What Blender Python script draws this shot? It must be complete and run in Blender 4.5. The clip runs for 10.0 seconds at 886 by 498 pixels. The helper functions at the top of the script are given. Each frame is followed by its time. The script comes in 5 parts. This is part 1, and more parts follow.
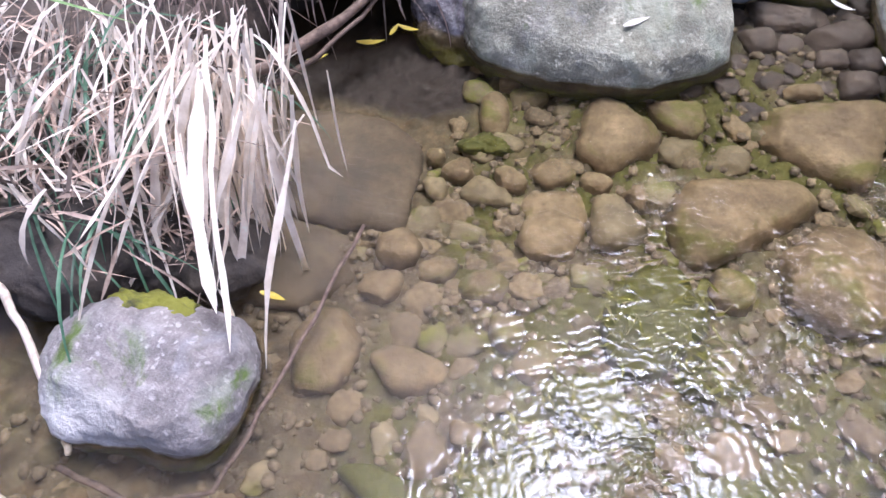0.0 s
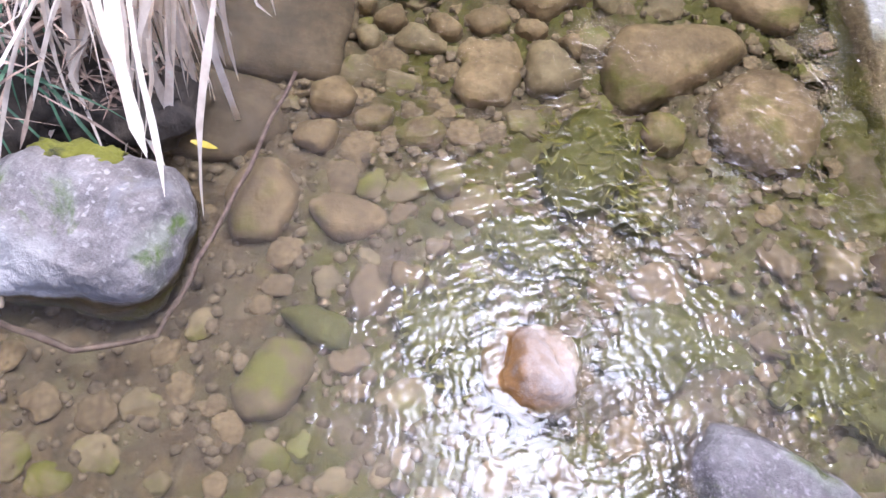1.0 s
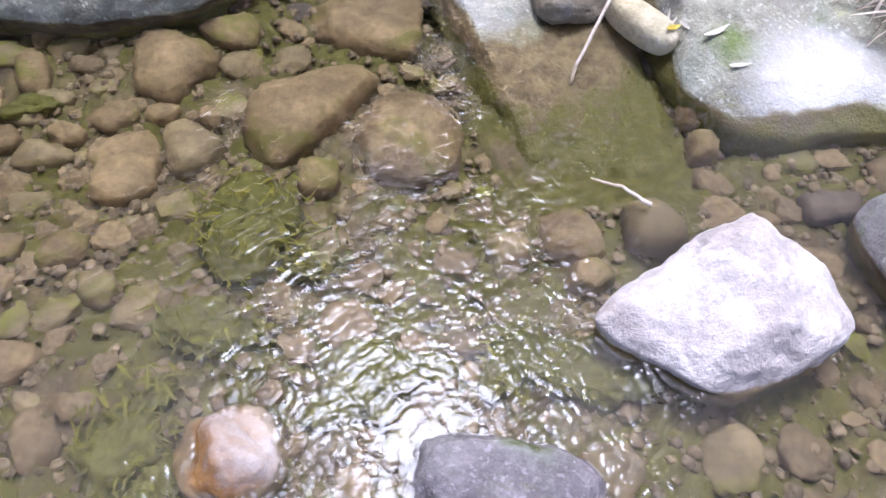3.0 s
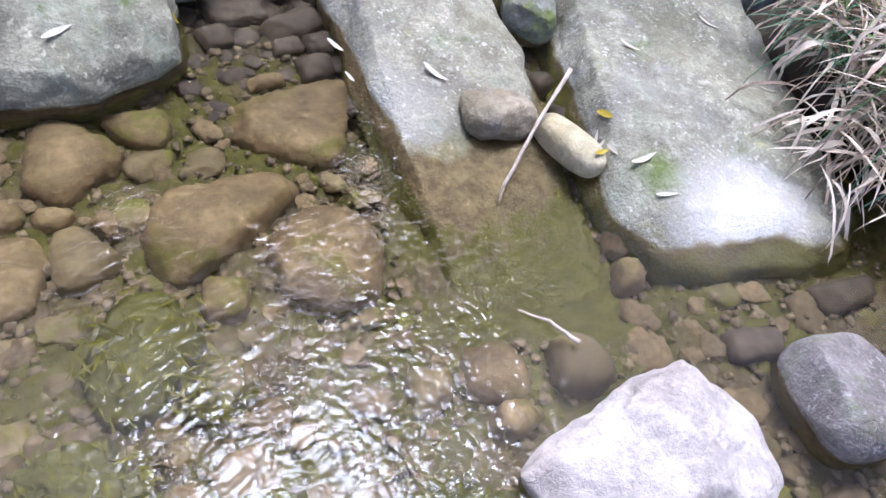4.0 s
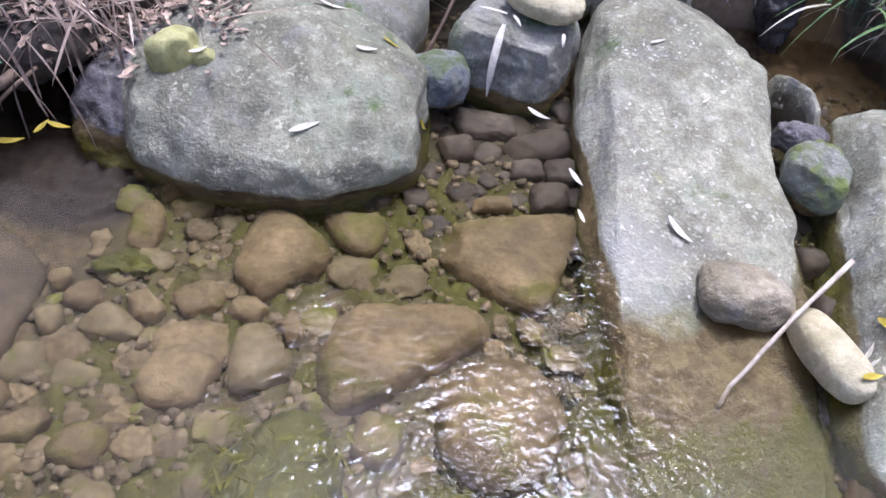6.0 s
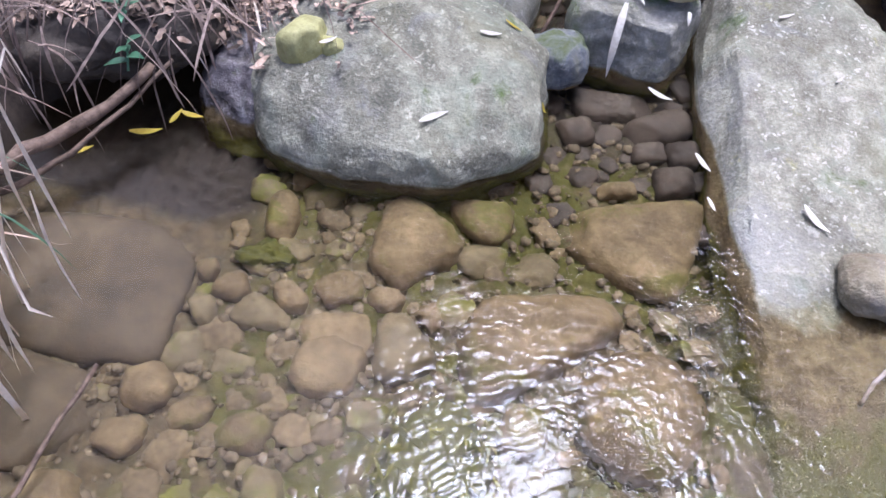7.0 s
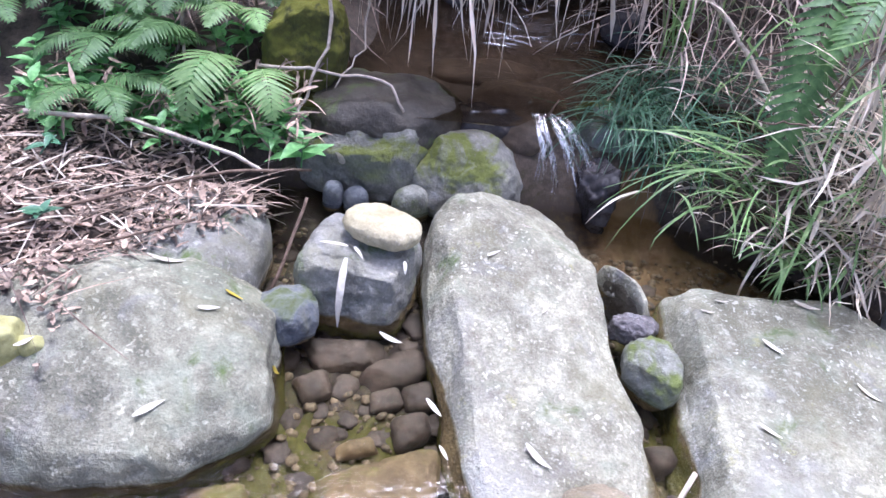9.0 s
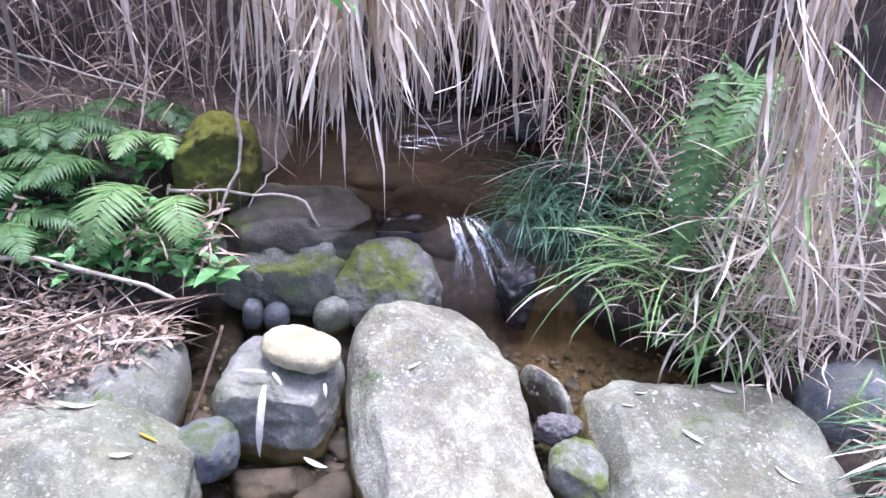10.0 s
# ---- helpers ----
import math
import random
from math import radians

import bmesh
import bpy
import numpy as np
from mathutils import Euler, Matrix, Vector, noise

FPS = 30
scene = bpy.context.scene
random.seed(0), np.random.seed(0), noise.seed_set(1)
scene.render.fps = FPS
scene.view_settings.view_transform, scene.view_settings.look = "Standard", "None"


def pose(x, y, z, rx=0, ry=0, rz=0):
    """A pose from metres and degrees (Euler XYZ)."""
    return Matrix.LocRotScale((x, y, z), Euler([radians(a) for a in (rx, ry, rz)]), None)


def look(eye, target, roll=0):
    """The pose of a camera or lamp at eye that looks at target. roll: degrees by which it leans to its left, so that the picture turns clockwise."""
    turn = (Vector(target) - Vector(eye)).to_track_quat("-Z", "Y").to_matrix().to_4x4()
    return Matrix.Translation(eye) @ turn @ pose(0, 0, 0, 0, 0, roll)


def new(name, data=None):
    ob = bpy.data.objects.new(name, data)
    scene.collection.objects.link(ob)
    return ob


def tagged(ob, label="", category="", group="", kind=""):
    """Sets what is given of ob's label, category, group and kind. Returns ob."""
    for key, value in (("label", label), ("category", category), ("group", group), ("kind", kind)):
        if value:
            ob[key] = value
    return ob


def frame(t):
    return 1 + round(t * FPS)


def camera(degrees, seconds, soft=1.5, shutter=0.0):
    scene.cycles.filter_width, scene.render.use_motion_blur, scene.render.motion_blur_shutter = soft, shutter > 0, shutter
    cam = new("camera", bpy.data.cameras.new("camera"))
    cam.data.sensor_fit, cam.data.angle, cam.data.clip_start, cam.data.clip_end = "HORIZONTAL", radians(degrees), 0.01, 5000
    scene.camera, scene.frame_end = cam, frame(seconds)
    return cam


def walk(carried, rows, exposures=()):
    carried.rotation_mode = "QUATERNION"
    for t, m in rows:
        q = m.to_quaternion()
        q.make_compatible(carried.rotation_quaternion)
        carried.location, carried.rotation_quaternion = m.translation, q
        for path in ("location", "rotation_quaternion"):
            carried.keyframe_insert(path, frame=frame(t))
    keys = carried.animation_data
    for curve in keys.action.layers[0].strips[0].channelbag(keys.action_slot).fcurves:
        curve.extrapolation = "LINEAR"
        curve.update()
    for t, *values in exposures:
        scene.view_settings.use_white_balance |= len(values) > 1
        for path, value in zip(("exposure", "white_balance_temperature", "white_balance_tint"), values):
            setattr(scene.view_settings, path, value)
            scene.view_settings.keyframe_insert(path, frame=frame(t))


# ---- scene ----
cam = camera(62.0, 10.0)
PATH = [
    (0, (1.078, 0.493, 1.489), (0.608, 1.586, -0.119), -4.4),
    (0.5, (1.071, 0.441, 1.473), (0.673, 1.396, -0.239), -3.3),
    (1, (1.086, 0.398, 1.434), (0.87, 1.309, -0.333), 2.7),
    (1.5, (1.16, 0.361, 1.356), (1.066, 1.344, -0.383), 5.4),
    (2, (1.219, 0.382, 1.349), (1.244, 1.436, -0.35), 6.3),
    (2.5, (1.332, 0.39, 1.344), (1.444, 1.514, -0.306), 4.4),
    (3, (1.404, 0.409, 1.364), (1.665, 1.537, -0.266), 6.5),
    (4.5, (1.432, 0.706, 1.373), (1.962, 1.955, -0.096), 17.3),
    (5, (1.492, 0.753, 1.358), (1.686, 2.005, -0.189), 10.6),
    (5.5, (1.559, 0.838, 1.357), (1.493, 2.134, -0.165), 5.9),
    (6, (1.541, 0.908, 1.362), (1.357, 2.257, -0.103), 6.8),
    (6.2, (1.497, 0.913, 1.341), (1.242, 2.288, -0.089), 6.8),
    (7.5, (1.286, 0.949, 1.528), (1.022, 2.081, -0.1), 1.0),
    (8, (1.315, 1.067, 1.57), (1.143, 2.327, 0.026), 3.9),
    (8.5, (1.454, 1.143, 1.617), (1.407, 2.563, 0.21), 6.2),
    (9, (1.536, 1.171, 1.68), (1.649, 2.73, 0.432), 7.8),
    (9.5, (1.635, 1.229, 1.787), (1.816, 2.858, 0.641), 6.9),
    (10, (1.62, 1.235, 1.826), (1.869, 2.895, 0.739), 6.0),
]
walk(cam, [(t, look(eye, target, roll)) for t, eye, target, roll in PATH], exposures=((0, 1.20, 5420, 23), (3.2, 1.10, 5400, 21), (4.5, 1.01, 5400, 18), (6, 1.03, 5380, 21), (7.5, 1.14, 5350, 22), (8.5, 1.38, 5300, 22), (9, 1.46, 5300, 23), (10, 1.58, 5300, 24)))


# ---- world and light ----
world = bpy.data.worlds.new("overcast_sky")
scene.world = world
world.use_nodes = True
wn = world.node_tree.nodes
sky = wn.new("ShaderNodeTexSky")
sky.sky_type = "NISHITA"
sky.sun_disc = False
sky.sun_elevation, sky.sun_rotation = radians(72), radians(13)
sky.air_density, sky.dust_density, sky.ozone_density = 0.45, 5.0, 0.3
world.node_tree.links.new(sky.outputs["Color"], wn["Background"].inputs["Color"])
wn["Background"].inputs["Strength"].default_value = 0.15

sun = new("sun", bpy.data.lights.new("sun", "SUN"))
sun.data.energy, sun.data.angle, sun.data.color = 1.4, radians(16.5), (0.975, 0.985, 1.0)
sun.matrix_world = look((0.0695, 0.301, 0.951), (0, 0, 0))


# ---- materials ----
def material(name):
    m = bpy.data.materials.new(name)
    m.use_nodes = True
    return m, m.node_tree.nodes, m.node_tree.links, m.node_tree.nodes["Principled BSDF"]


def noise_node(nodes, links, scale, detail=6, rough=0.6, coords=None, distort=0.0):
    n = nodes.new("ShaderNodeTexNoise")
    n.inputs["Scale"].default_value, n.inputs["Detail"].default_value = scale, detail
    n.inputs["Roughness"].default_value, n.inputs["Distortion"].default_value = rough, distort
    if coords is not None:
        links.new(coords, n.inputs["Vector"])
    return n.outputs["Fac"]


def ramp(nodes, links, fac, stops):
    r = nodes.new("ShaderNodeValToRGB")
    while len(r.color_ramp.elements) < len(stops):
        r.color_ramp.elements.new(0.5)
    for e, (p, c) in zip(r.color_ramp.elements, stops):
        e.position = p
        e.color = (c, c, c, 1) if isinstance(c, (int, float)) else (*c, 1)
    links.new(fac, r.inputs["Fac"])
    return r.outputs["Color"]


def mix(nodes, links, fac, a, b, kind="MIX"):
    n = nodes.new("ShaderNodeMix")
    n.data_type, n.blend_type = "RGBA", kind
    for socket, v in ((n.inputs["Factor"], fac), (n.inputs[6], a), (n.inputs[7], b)):
        if isinstance(v, (int, float)):
            socket.default_value = v
        elif isinstance(v, tuple):
            socket.default_value = (*v, 1)
        else:
            links.new(v, socket)
    return n.outputs[2]


def math_node(nodes, links, op, a, b=0.0):
    n = nodes.new("ShaderNodeMath")
    n.operation, n.use_clamp = op, True
    for socket, v in zip(n.inputs, (a, b)):
        if isinstance(v, (int, float)):
            socket.default_value = v
        else:
            links.new(v, socket)
    return n.outputs[0]


def bump(nodes, links, bsdf, height, strength, distance=0.01):
    b = nodes.new("ShaderNodeBump")
    b.inputs["Strength"].default_value, b.inputs["Distance"].default_value = strength, distance
    links.new(height, b.inputs["Height"])
    links.new(b.outputs["Normal"], bsdf.inputs["Normal"])


def stone(name, dark, light, spot, moss=0.0, moss_colour=(0.09, 0.13, 0.025), rough=0.75, spots=0.5, size=1.0, relief=0.5, wet=True, lichen=0.0, rosettes=0.0, highlight=0.0, highlight_at=(0, 0, 0), silt=1.0, moss_at=(), weeds=0.0):
    """Weathered stone: two tones, pale lichen flecks, dark pits and moss on the faces that look up."""
    m, nodes, links, bsdf = material(name)
    geo = nodes.new("ShaderNodeNewGeometry")
    at = geo.outputs["Position"]
    big = noise_node(nodes, links, 4.5 * size, 5, 0.6, at, 0.3)
    mid = noise_node(nodes, links, 17 * size, 6, 0.72, at)
    fine = noise_node(nodes, links, 75 * size, 4, 0.7, at)
    c = mix(nodes, links, ramp(nodes, links, big, [(0.39, 0.0), (0.61, 1.0)]), dark, light)
    c = mix(nodes, links, ramp(nodes, links, mid, [(0.38, 0.55), (0.62, 0.0)]), c, tuple(x * 0.55 for x in dark))
    c = mix(nodes, links, ramp(nodes, links, mid, [(0.55, 0.0), (0.70, 0.5 * spots)]), c, spot)
    c = mix(nodes, links, ramp(nodes, links, fine, [(0.57, 0.0), (0.68, 0.6 * spots)]), c, spot)
    c = mix(nodes, links, ramp(nodes, links, fine, [(0.33, 0.35), (0.44, 0.0)]), c, tuple(x * 0.5 for x in dark))
    if rosettes:
        warp = nodes.new("ShaderNodeVectorMath")
        warp.operation = "MULTIPLY_ADD"
        wob = nodes.new("ShaderNodeTexNoise")
        wob.inputs["Scale"].default_value, wob.inputs["Detail"].default_value = 38 * size, 3
        links.new(at, wob.inputs["Vector"])
        links.new(wob.outputs["Color"], warp.inputs[0])
        warp.inputs[1].default_value = (0.05, 0.05, 0.05)
        links.new(at, warp.inputs[2])
        for every, reach, show in ((40, 0.32, 0.85), (14, 0.25, 0.4)):
            vor = nodes.new("ShaderNodeTexVoronoi")
            vor.inputs["Scale"].default_value = every * size
            links.new(warp.outputs[0], vor.inputs["Vector"])
            disc = ramp(nodes, links, vor.outputs["Distance"], [(reach * 0.55, show * rosettes), (reach, 0.0)])
            some = ramp(nodes, links, noise_node(nodes, links, 5.2 * size + every * 0.05, 3, 0.6, at), [(0.42, 0.15), (0.58, 1.0)])
            c = mix(nodes, links, math_node(nodes, links, "MULTIPLY", disc, some), c, spot)
        grain = noise_node(nodes, links, 135 * size, 3, 0.6, at)
        c = mix(nodes, links, ramp(nodes, links, grain, [(0.56, 0.0), (0.66, 0.25 * rosettes)]), c, spot)
        c = mix(nodes, links, ramp(nodes, links, grain, [(0.35, 0.35 * rosettes), (0.45, 0.0)]), c, tuple(x * 0.5 for x in dark))
        tint = noise_node(nodes, links, 5.5 * size, 4, 0.55, at, 0.8)
        c = mix(nodes, links, ramp(nodes, links, tint, [(0.56, 0.0), (0.66, 0.45)]), c, (0.25, 0.285, 0.20))
        c = mix(nodes, links, ramp(nodes, links, tint, [(0.30, 0.45), (0.40, 0.0)]), c, (0.27, 0.275, 0.28))
        stain = noise_node(nodes, links, 2.6 * size, 6, 0.7, at, 0.6)
        c = mix(nodes, links, ramp(nodes, links, stain, [(0.54, 0.0), (0.66, 0.55)]), c, (0.20, 0.19, 0.105))
        c = mix(nodes, links, ramp(nodes, links, stain, [(0.34, 0.5), (0.46, 0.0)]), c, (0.27, 0.26, 0.235))
    if lichen:
        crust = noise_node(nodes, links, 7.0 * size, 7, 0.75, at, 0.2)
        c = mix(nodes, links, ramp(nodes, links, crust, [(0.60, 0.0), (0.70, lichen)]), c, (0.42, 0.40, 0.13))
        c = mix(nodes, links, ramp(nodes, links, crust, [(0.30, 0.75 * lichen), (0.42, 0.0)]), c, (0.14, 0.105, 0.07))
    if moss:
        up = nodes.new("ShaderNodeSeparateXYZ")
        links.new(geo.outputs["Normal"], up.inputs[0])
        lie = ramp(nodes, links, up.outputs["Z"], [(0.05, 0.25), (0.6, 1.0)])
        patch = noise_node(nodes, links, 5.5 * size, 6, 0.65, at, 0.5)
        where = ramp(nodes, links, patch, [(0.66 - 0.3 * moss, 0.0), (0.76 - 0.3 * moss, 1.0)])
        tone = mix(nodes, links, mid, tuple(x * 0.5 for x in moss_colour), tuple(min(1, x * 1.5) for x in moss_colour))
        c = mix(nodes, links, math_node(nodes, links, "MULTIPLY", lie, where), c, tone)
    if moss_at:
        # one cushion of moss, ragged at its rim
        away = nodes.new("ShaderNodeVectorMath")
        away.operation = "DISTANCE"
        links.new(at, away.inputs[0])
        away.inputs[1].default_value = moss_at
        rim = math_node(nodes, links, "ADD", away.outputs["Value"], math_node(nodes, links, "MULTIPLY", mix(nodes, links, 0.6, mid, fine), 0.14))
        c = mix(nodes, links, ramp(nodes, links, rim, [(0.10, 0.9), (0.165, 0.0)]), c, mix(nodes, links, fine, (0.06, 0.10, 0.012), (0.20, 0.26, 0.05)))
    links.new(c, bsdf.inputs["Base Color"])
    bsdf.inputs["Roughness"].default_value = rough
    if wet:
        # damp film along the waterline
        high = nodes.new("ShaderNodeSeparateXYZ")
        links.new(at, high.inputs[0])
        edge = math_node(nodes, links, "ADD", high.outputs["Z"], math_node(nodes, links, "MULTIPLY", big, 0.05))
        links.new(ramp(nodes, links, edge, [(0.035, 0.25), (0.075, rough)]), bsdf.inputs["Roughness"])
        if highlight:
            # a bright highlight painted into the colour round one spot
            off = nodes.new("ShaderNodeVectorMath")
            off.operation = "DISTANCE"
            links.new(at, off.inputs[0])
            off.inputs[1].default_value = highlight_at
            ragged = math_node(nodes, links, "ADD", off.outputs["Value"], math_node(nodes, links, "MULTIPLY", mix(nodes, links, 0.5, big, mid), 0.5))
            highlit = ramp(nodes, links, ragged, [(0.34, highlight), (0.52, 0.0)])
            c = mix(nodes, links, highlit, c, (0.76, 0.745, 0.70))
        # silt and algae settled on what lies under water
        brown = mix(nodes, links, ramp(nodes, links, mid, [(0.35, 0.0), (0.65, 1.0)]), (0.11 * silt, 0.078 * silt, 0.033 * silt), (0.25 * silt, 0.182 * silt, 0.082 * silt))
        weed = mix(nodes, links, mid, (0.042, 0.042, 0.001), (0.125, 0.114, 0.003))
        brown = mix(nodes, links, ramp(nodes, links, math_node(nodes, links, "ADD", math_node(nodes, links, "MULTIPLY", high.outputs["Z"], -5.8), mix(nodes, links, 0.75, big, mid)), [(0.74 - weeds, 0.0), (0.90 - weeds, 0.92)]), brown, weed)
        c = mix(nodes, links, ramp(nodes, links, edge, [(0.014, 0.92), (0.026, 0.0)]), c, brown)
        links.new(c, bsdf.inputs["Base Color"])
    h = mix(nodes, links, 0.45, mid, fine)
    bump(nodes, links, bsdf, h, relief, 0.018 if rosettes else 0.012)
    return m


def plain(name, a, b, scale=30, rough=0.7, relief=0.3, per_object=0.0, sheen_through=0.0, per_island=False):
    """Two tones in a grain; a share of the light may pass through thin leaves."""
    m, nodes, links, bsdf = material(name)
    co = nodes.new("ShaderNodeTexCoord")
    f = noise_node(nodes, links, scale, 5, 0.65, co.outputs["Object"])
    c = mix(nodes, links, ramp(nodes, links, f, [(0.35, 0.0), (0.65, 1.0)]), a, b)
    if per_object or per_island:
        if per_island:
            rnd = nodes.new("ShaderNodeNewGeometry").outputs["Random Per Island"]
        else:
            rnd = nodes.new("ShaderNodeObjectInfo").outputs["Random"]
        hsv = nodes.new("ShaderNodeHueSaturation")
        links.new(c, hsv.inputs["Color"])
        amount = per_object or 0.5
        lo = nodes.new("ShaderNodeMapRange")
        lo.inputs["To Min"].default_value, lo.inputs["To Max"].default_value = 1 - amount, 1 + amount
        links.new(rnd, lo.inputs["Value"])
        links.new(lo.outputs[0], hsv.inputs["Value"])
        c = hsv.outputs["Color"]
    links.new(c, bsdf.inputs["Base Color"])
    bsdf.inputs["Roughness"].default_value = rough
    bump(nodes, links, bsdf, f, relief, 0.004)
    if sheen_through:
        t = nodes.new("ShaderNodeBsdfTranslucent")
        links.new(c, t.inputs["Color"])
        s = nodes.new("ShaderNodeMixShader")
        s.inputs[0].default_value = sheen_through
        links.new(bsdf.outputs[0], s.inputs[1])
        links.new(t.outputs[0], s.inputs[2])
        links.new(s.outputs[0], nodes["Material Output"].inputs["Surface"])
    return m


def water_material(name, coarse, fine, strength, lively="", tint=(0.95, 0.94, 0.89)):
    m, nodes, links, bsdf = material(name)
    nodes.remove(bsdf)
    g = nodes.new("ShaderNodeBsdfRefraction")
    g.inputs["IOR"].default_value, g.inputs["Roughness"].default_value = 1.333, 0.0
    g.inputs["Color"].default_value = (*tint, 1)
    shine = nodes.new("ShaderNodeBsdfGlossy")
    shine.distribution = "BECKMANN"
    shine.inputs["Roughness"].default_value = 0.14
    skin = nodes.new("ShaderNodeFresnel")
    skin.inputs["IOR"].default_value = 1.333
    both = nodes.new("ShaderNodeMixShader")
    links.new(skin.outputs[0], both.inputs[0])
    links.new(g.outputs[0], both.inputs[1])
    links.new(shine.outputs[0], both.inputs[2])
    geo = nodes.new("ShaderNodeNewGeometry")
    stretch = nodes.new("ShaderNodeMapping")
    stretch.inputs["Rotation"].default_value = (0, 0, radians(14))
    stretch.inputs["Scale"].default_value = (0.68, 1.0, 1.0)
    links.new(geo.outputs["Position"], stretch.inputs["Vector"])
    a = noise_node(nodes, links, coarse, 1, 0.4, stretch.outputs[0], 1.1)
    b = noise_node(nodes, links, fine, 1, 0.4, stretch.outputs[0], 1.0)
    patchy = noise_node(nodes, links, 2.6, 3, 0.55, geo.outputs["Position"], 0.3)
    h = mix(nodes, links, 0.38, a, b)
    bm = nodes.new("ShaderNodeBump")
    bm.inputs["Distance"].default_value = 0.02 if lively else 0.028
    if lively:
        att = nodes.new("ShaderNodeAttribute")
        att.attribute_name = lively
        patchy = math_node(nodes, links, "ADD", math_node(nodes, links, "MULTIPLY", att.outputs["Fac"], 0.5), math_node(nodes, links, "MULTIPLY", patchy, 0.42))
    links.new(ramp(nodes, links, patchy, [(0.36, 0.12 * strength), (0.54, 0.5 * strength), (0.72, strength)]), bm.inputs["Strength"])
    links.new(h, bm.inputs["Height"])
    for n in (g, shine, skin):
        links.new(bm.outputs["Normal"], n.inputs["Normal"])
    links.new(both.outputs[0], nodes["Material Output"].inputs["Surface"])
    return m


M_grey = stone("grey_river_stone", (0.175, 0.168, 0.115), (0.42, 0.41, 0.29), (0.66, 0.635, 0.48), moss=0.08, spots=0.35, relief=1.1, rosettes=0.7, silt=0.45)
M_slab = stone("lichened_slab_stone", (0.225, 0.212, 0.145), (0.48, 0.462, 0.33), (0.76, 0.72, 0.60), moss=0.12, spots=0.4, relief=1.1, lichen=0.6, rosettes=0.9, highlight=0.32, highlight_at=(1.72, 2.2, 0.03), weeds=-0.14)
# the boulder's glaring foot is put into this colour
M_broad = stone("glare_footed_stone", (0.205, 0.198, 0.135), (0.44, 0.428, 0.31), (0.70, 0.68, 0.58), moss=0.1, spots=0.4, relief=1.1, lichen=0.5, rosettes=0.9, highlight=0.75, highlight_at=(2.76, 1.78, 0.05), silt=0.8, moss_at=(2.52, 1.93, 0.05), weeds=0.22)
M_wetgrey = stone("dark_wet_grey_stone", (0.085, 0.075, 0.07), (0.22, 0.195, 0.195), (0.46, 0.42, 0.43), moss=0.3, moss_colour=(0.08, 0.09, 0.02), spots=0.65, relief=0.8, rosettes=0.6, rough=0.32, silt=0.5)
M_grey_moss = stone("mossy_grey_stone", (0.175, 0.17, 0.14), (0.35, 0.34, 0.29), (0.55, 0.53, 0.46), moss=0.42, spots=0.4, rosettes=0.5, relief=0.9)
M_green = stone("green_mossed_stone", (0.16, 0.165, 0.12), (0.34, 0.34, 0.28), (0.5, 0.5, 0.44), moss=0.62, moss_colour=(0.13, 0.16, 0.035), rosettes=0.5, relief=0.9)
M_moss = stone("moss_cushion", (0.06, 0.06, 0.02), (0.12, 0.12, 0.03), (0.2, 0.19, 0.05), moss=1.0, moss_colour=(0.20, 0.20, 0.026), relief=1.0, wet=False, rough=0.95, size=1.6)
M_blue = stone("blue_grey_stone", (0.09, 0.10, 0.115), (0.19, 0.205, 0.21), (0.38, 0.38, 0.36), moss=0.36, spots=0.35, moss_colour=(0.10, 0.12, 0.045), rosettes=0.4, relief=0.8)
M_pale = stone("cream_stone", (0.46, 0.39, 0.22), (0.64, 0.58, 0.38), (0.74, 0.70, 0.55), spots=0.6, relief=0.7, wet=False)
M_white = stone("white_stone", (0.46, 0.405, 0.355), (0.69, 0.64, 0.585), (0.79, 0.755, 0.715), spots=0.5, relief=1.2)
M_pinkish = stone("lilac_grey_stone", (0.17, 0.15, 0.135), (0.32, 0.288, 0.265), (0.60, 0.56, 0.52), moss=0.32, spots=0.4, relief=0.8, rosettes=0.6, silt=0.6, highlight=0.6, highlight_at=(0.06, 0.68, -0.04))
M_bed = stone("silted_stone", (0.145, 0.098, 0.040), (0.275, 0.195, 0.088), (0.34, 0.265, 0.145), spots=0.35, relief=0.7, moss=0.45, moss_colour=(0.125, 0.11, 0.018), wet=False)
# brown stone, darkened so that the channel's shade sits in its colour
M_brown = stone("brown_shaded_stone", (0.06, 0.043, 0.027), (0.125, 0.092, 0.06), (0.17, 0.13, 0.09), spots=0.2, relief=0.3, wet=False)
M_bed_moss = stone("algae_covered_stone", (0.135, 0.10, 0.042), (0.25, 0.19, 0.09), (0.28, 0.22, 0.12), moss=0.5, moss_colour=(0.12, 0.115, 0.010), spots=0.2, relief=0.3, wet=False)
M_algae = stone("green_algae_stone", (0.05, 0.05, 0.006), (0.10, 0.095, 0.012), (0.13, 0.12, 0.02), moss=1.0, moss_colour=(0.074, 0.070, 0.0008), spots=0.2, relief=0.5, wet=False)
# the lit top of the stone is put into this colour
M_orange = stone("ochre_stone", (0.19, 0.088, 0.02), (0.36, 0.195, 0.062), (0.5, 0.38, 0.22), spots=0.4, silt=0.9, highlight=0.6, highlight_at=(1.37, 1.02, 0.05))
M_soil = stone("bank_soil", (0.05, 0.04, 0.03), (0.10, 0.08, 0.055), (0.16, 0.13, 0.09), spots=0.3, relief=0.8, wet=False)
M_lime = stone("yellow_green_stone", (0.36, 0.34, 0.12), (0.54, 0.52, 0.24), (0.66, 0.63, 0.4), spots=0.3, wet=False)
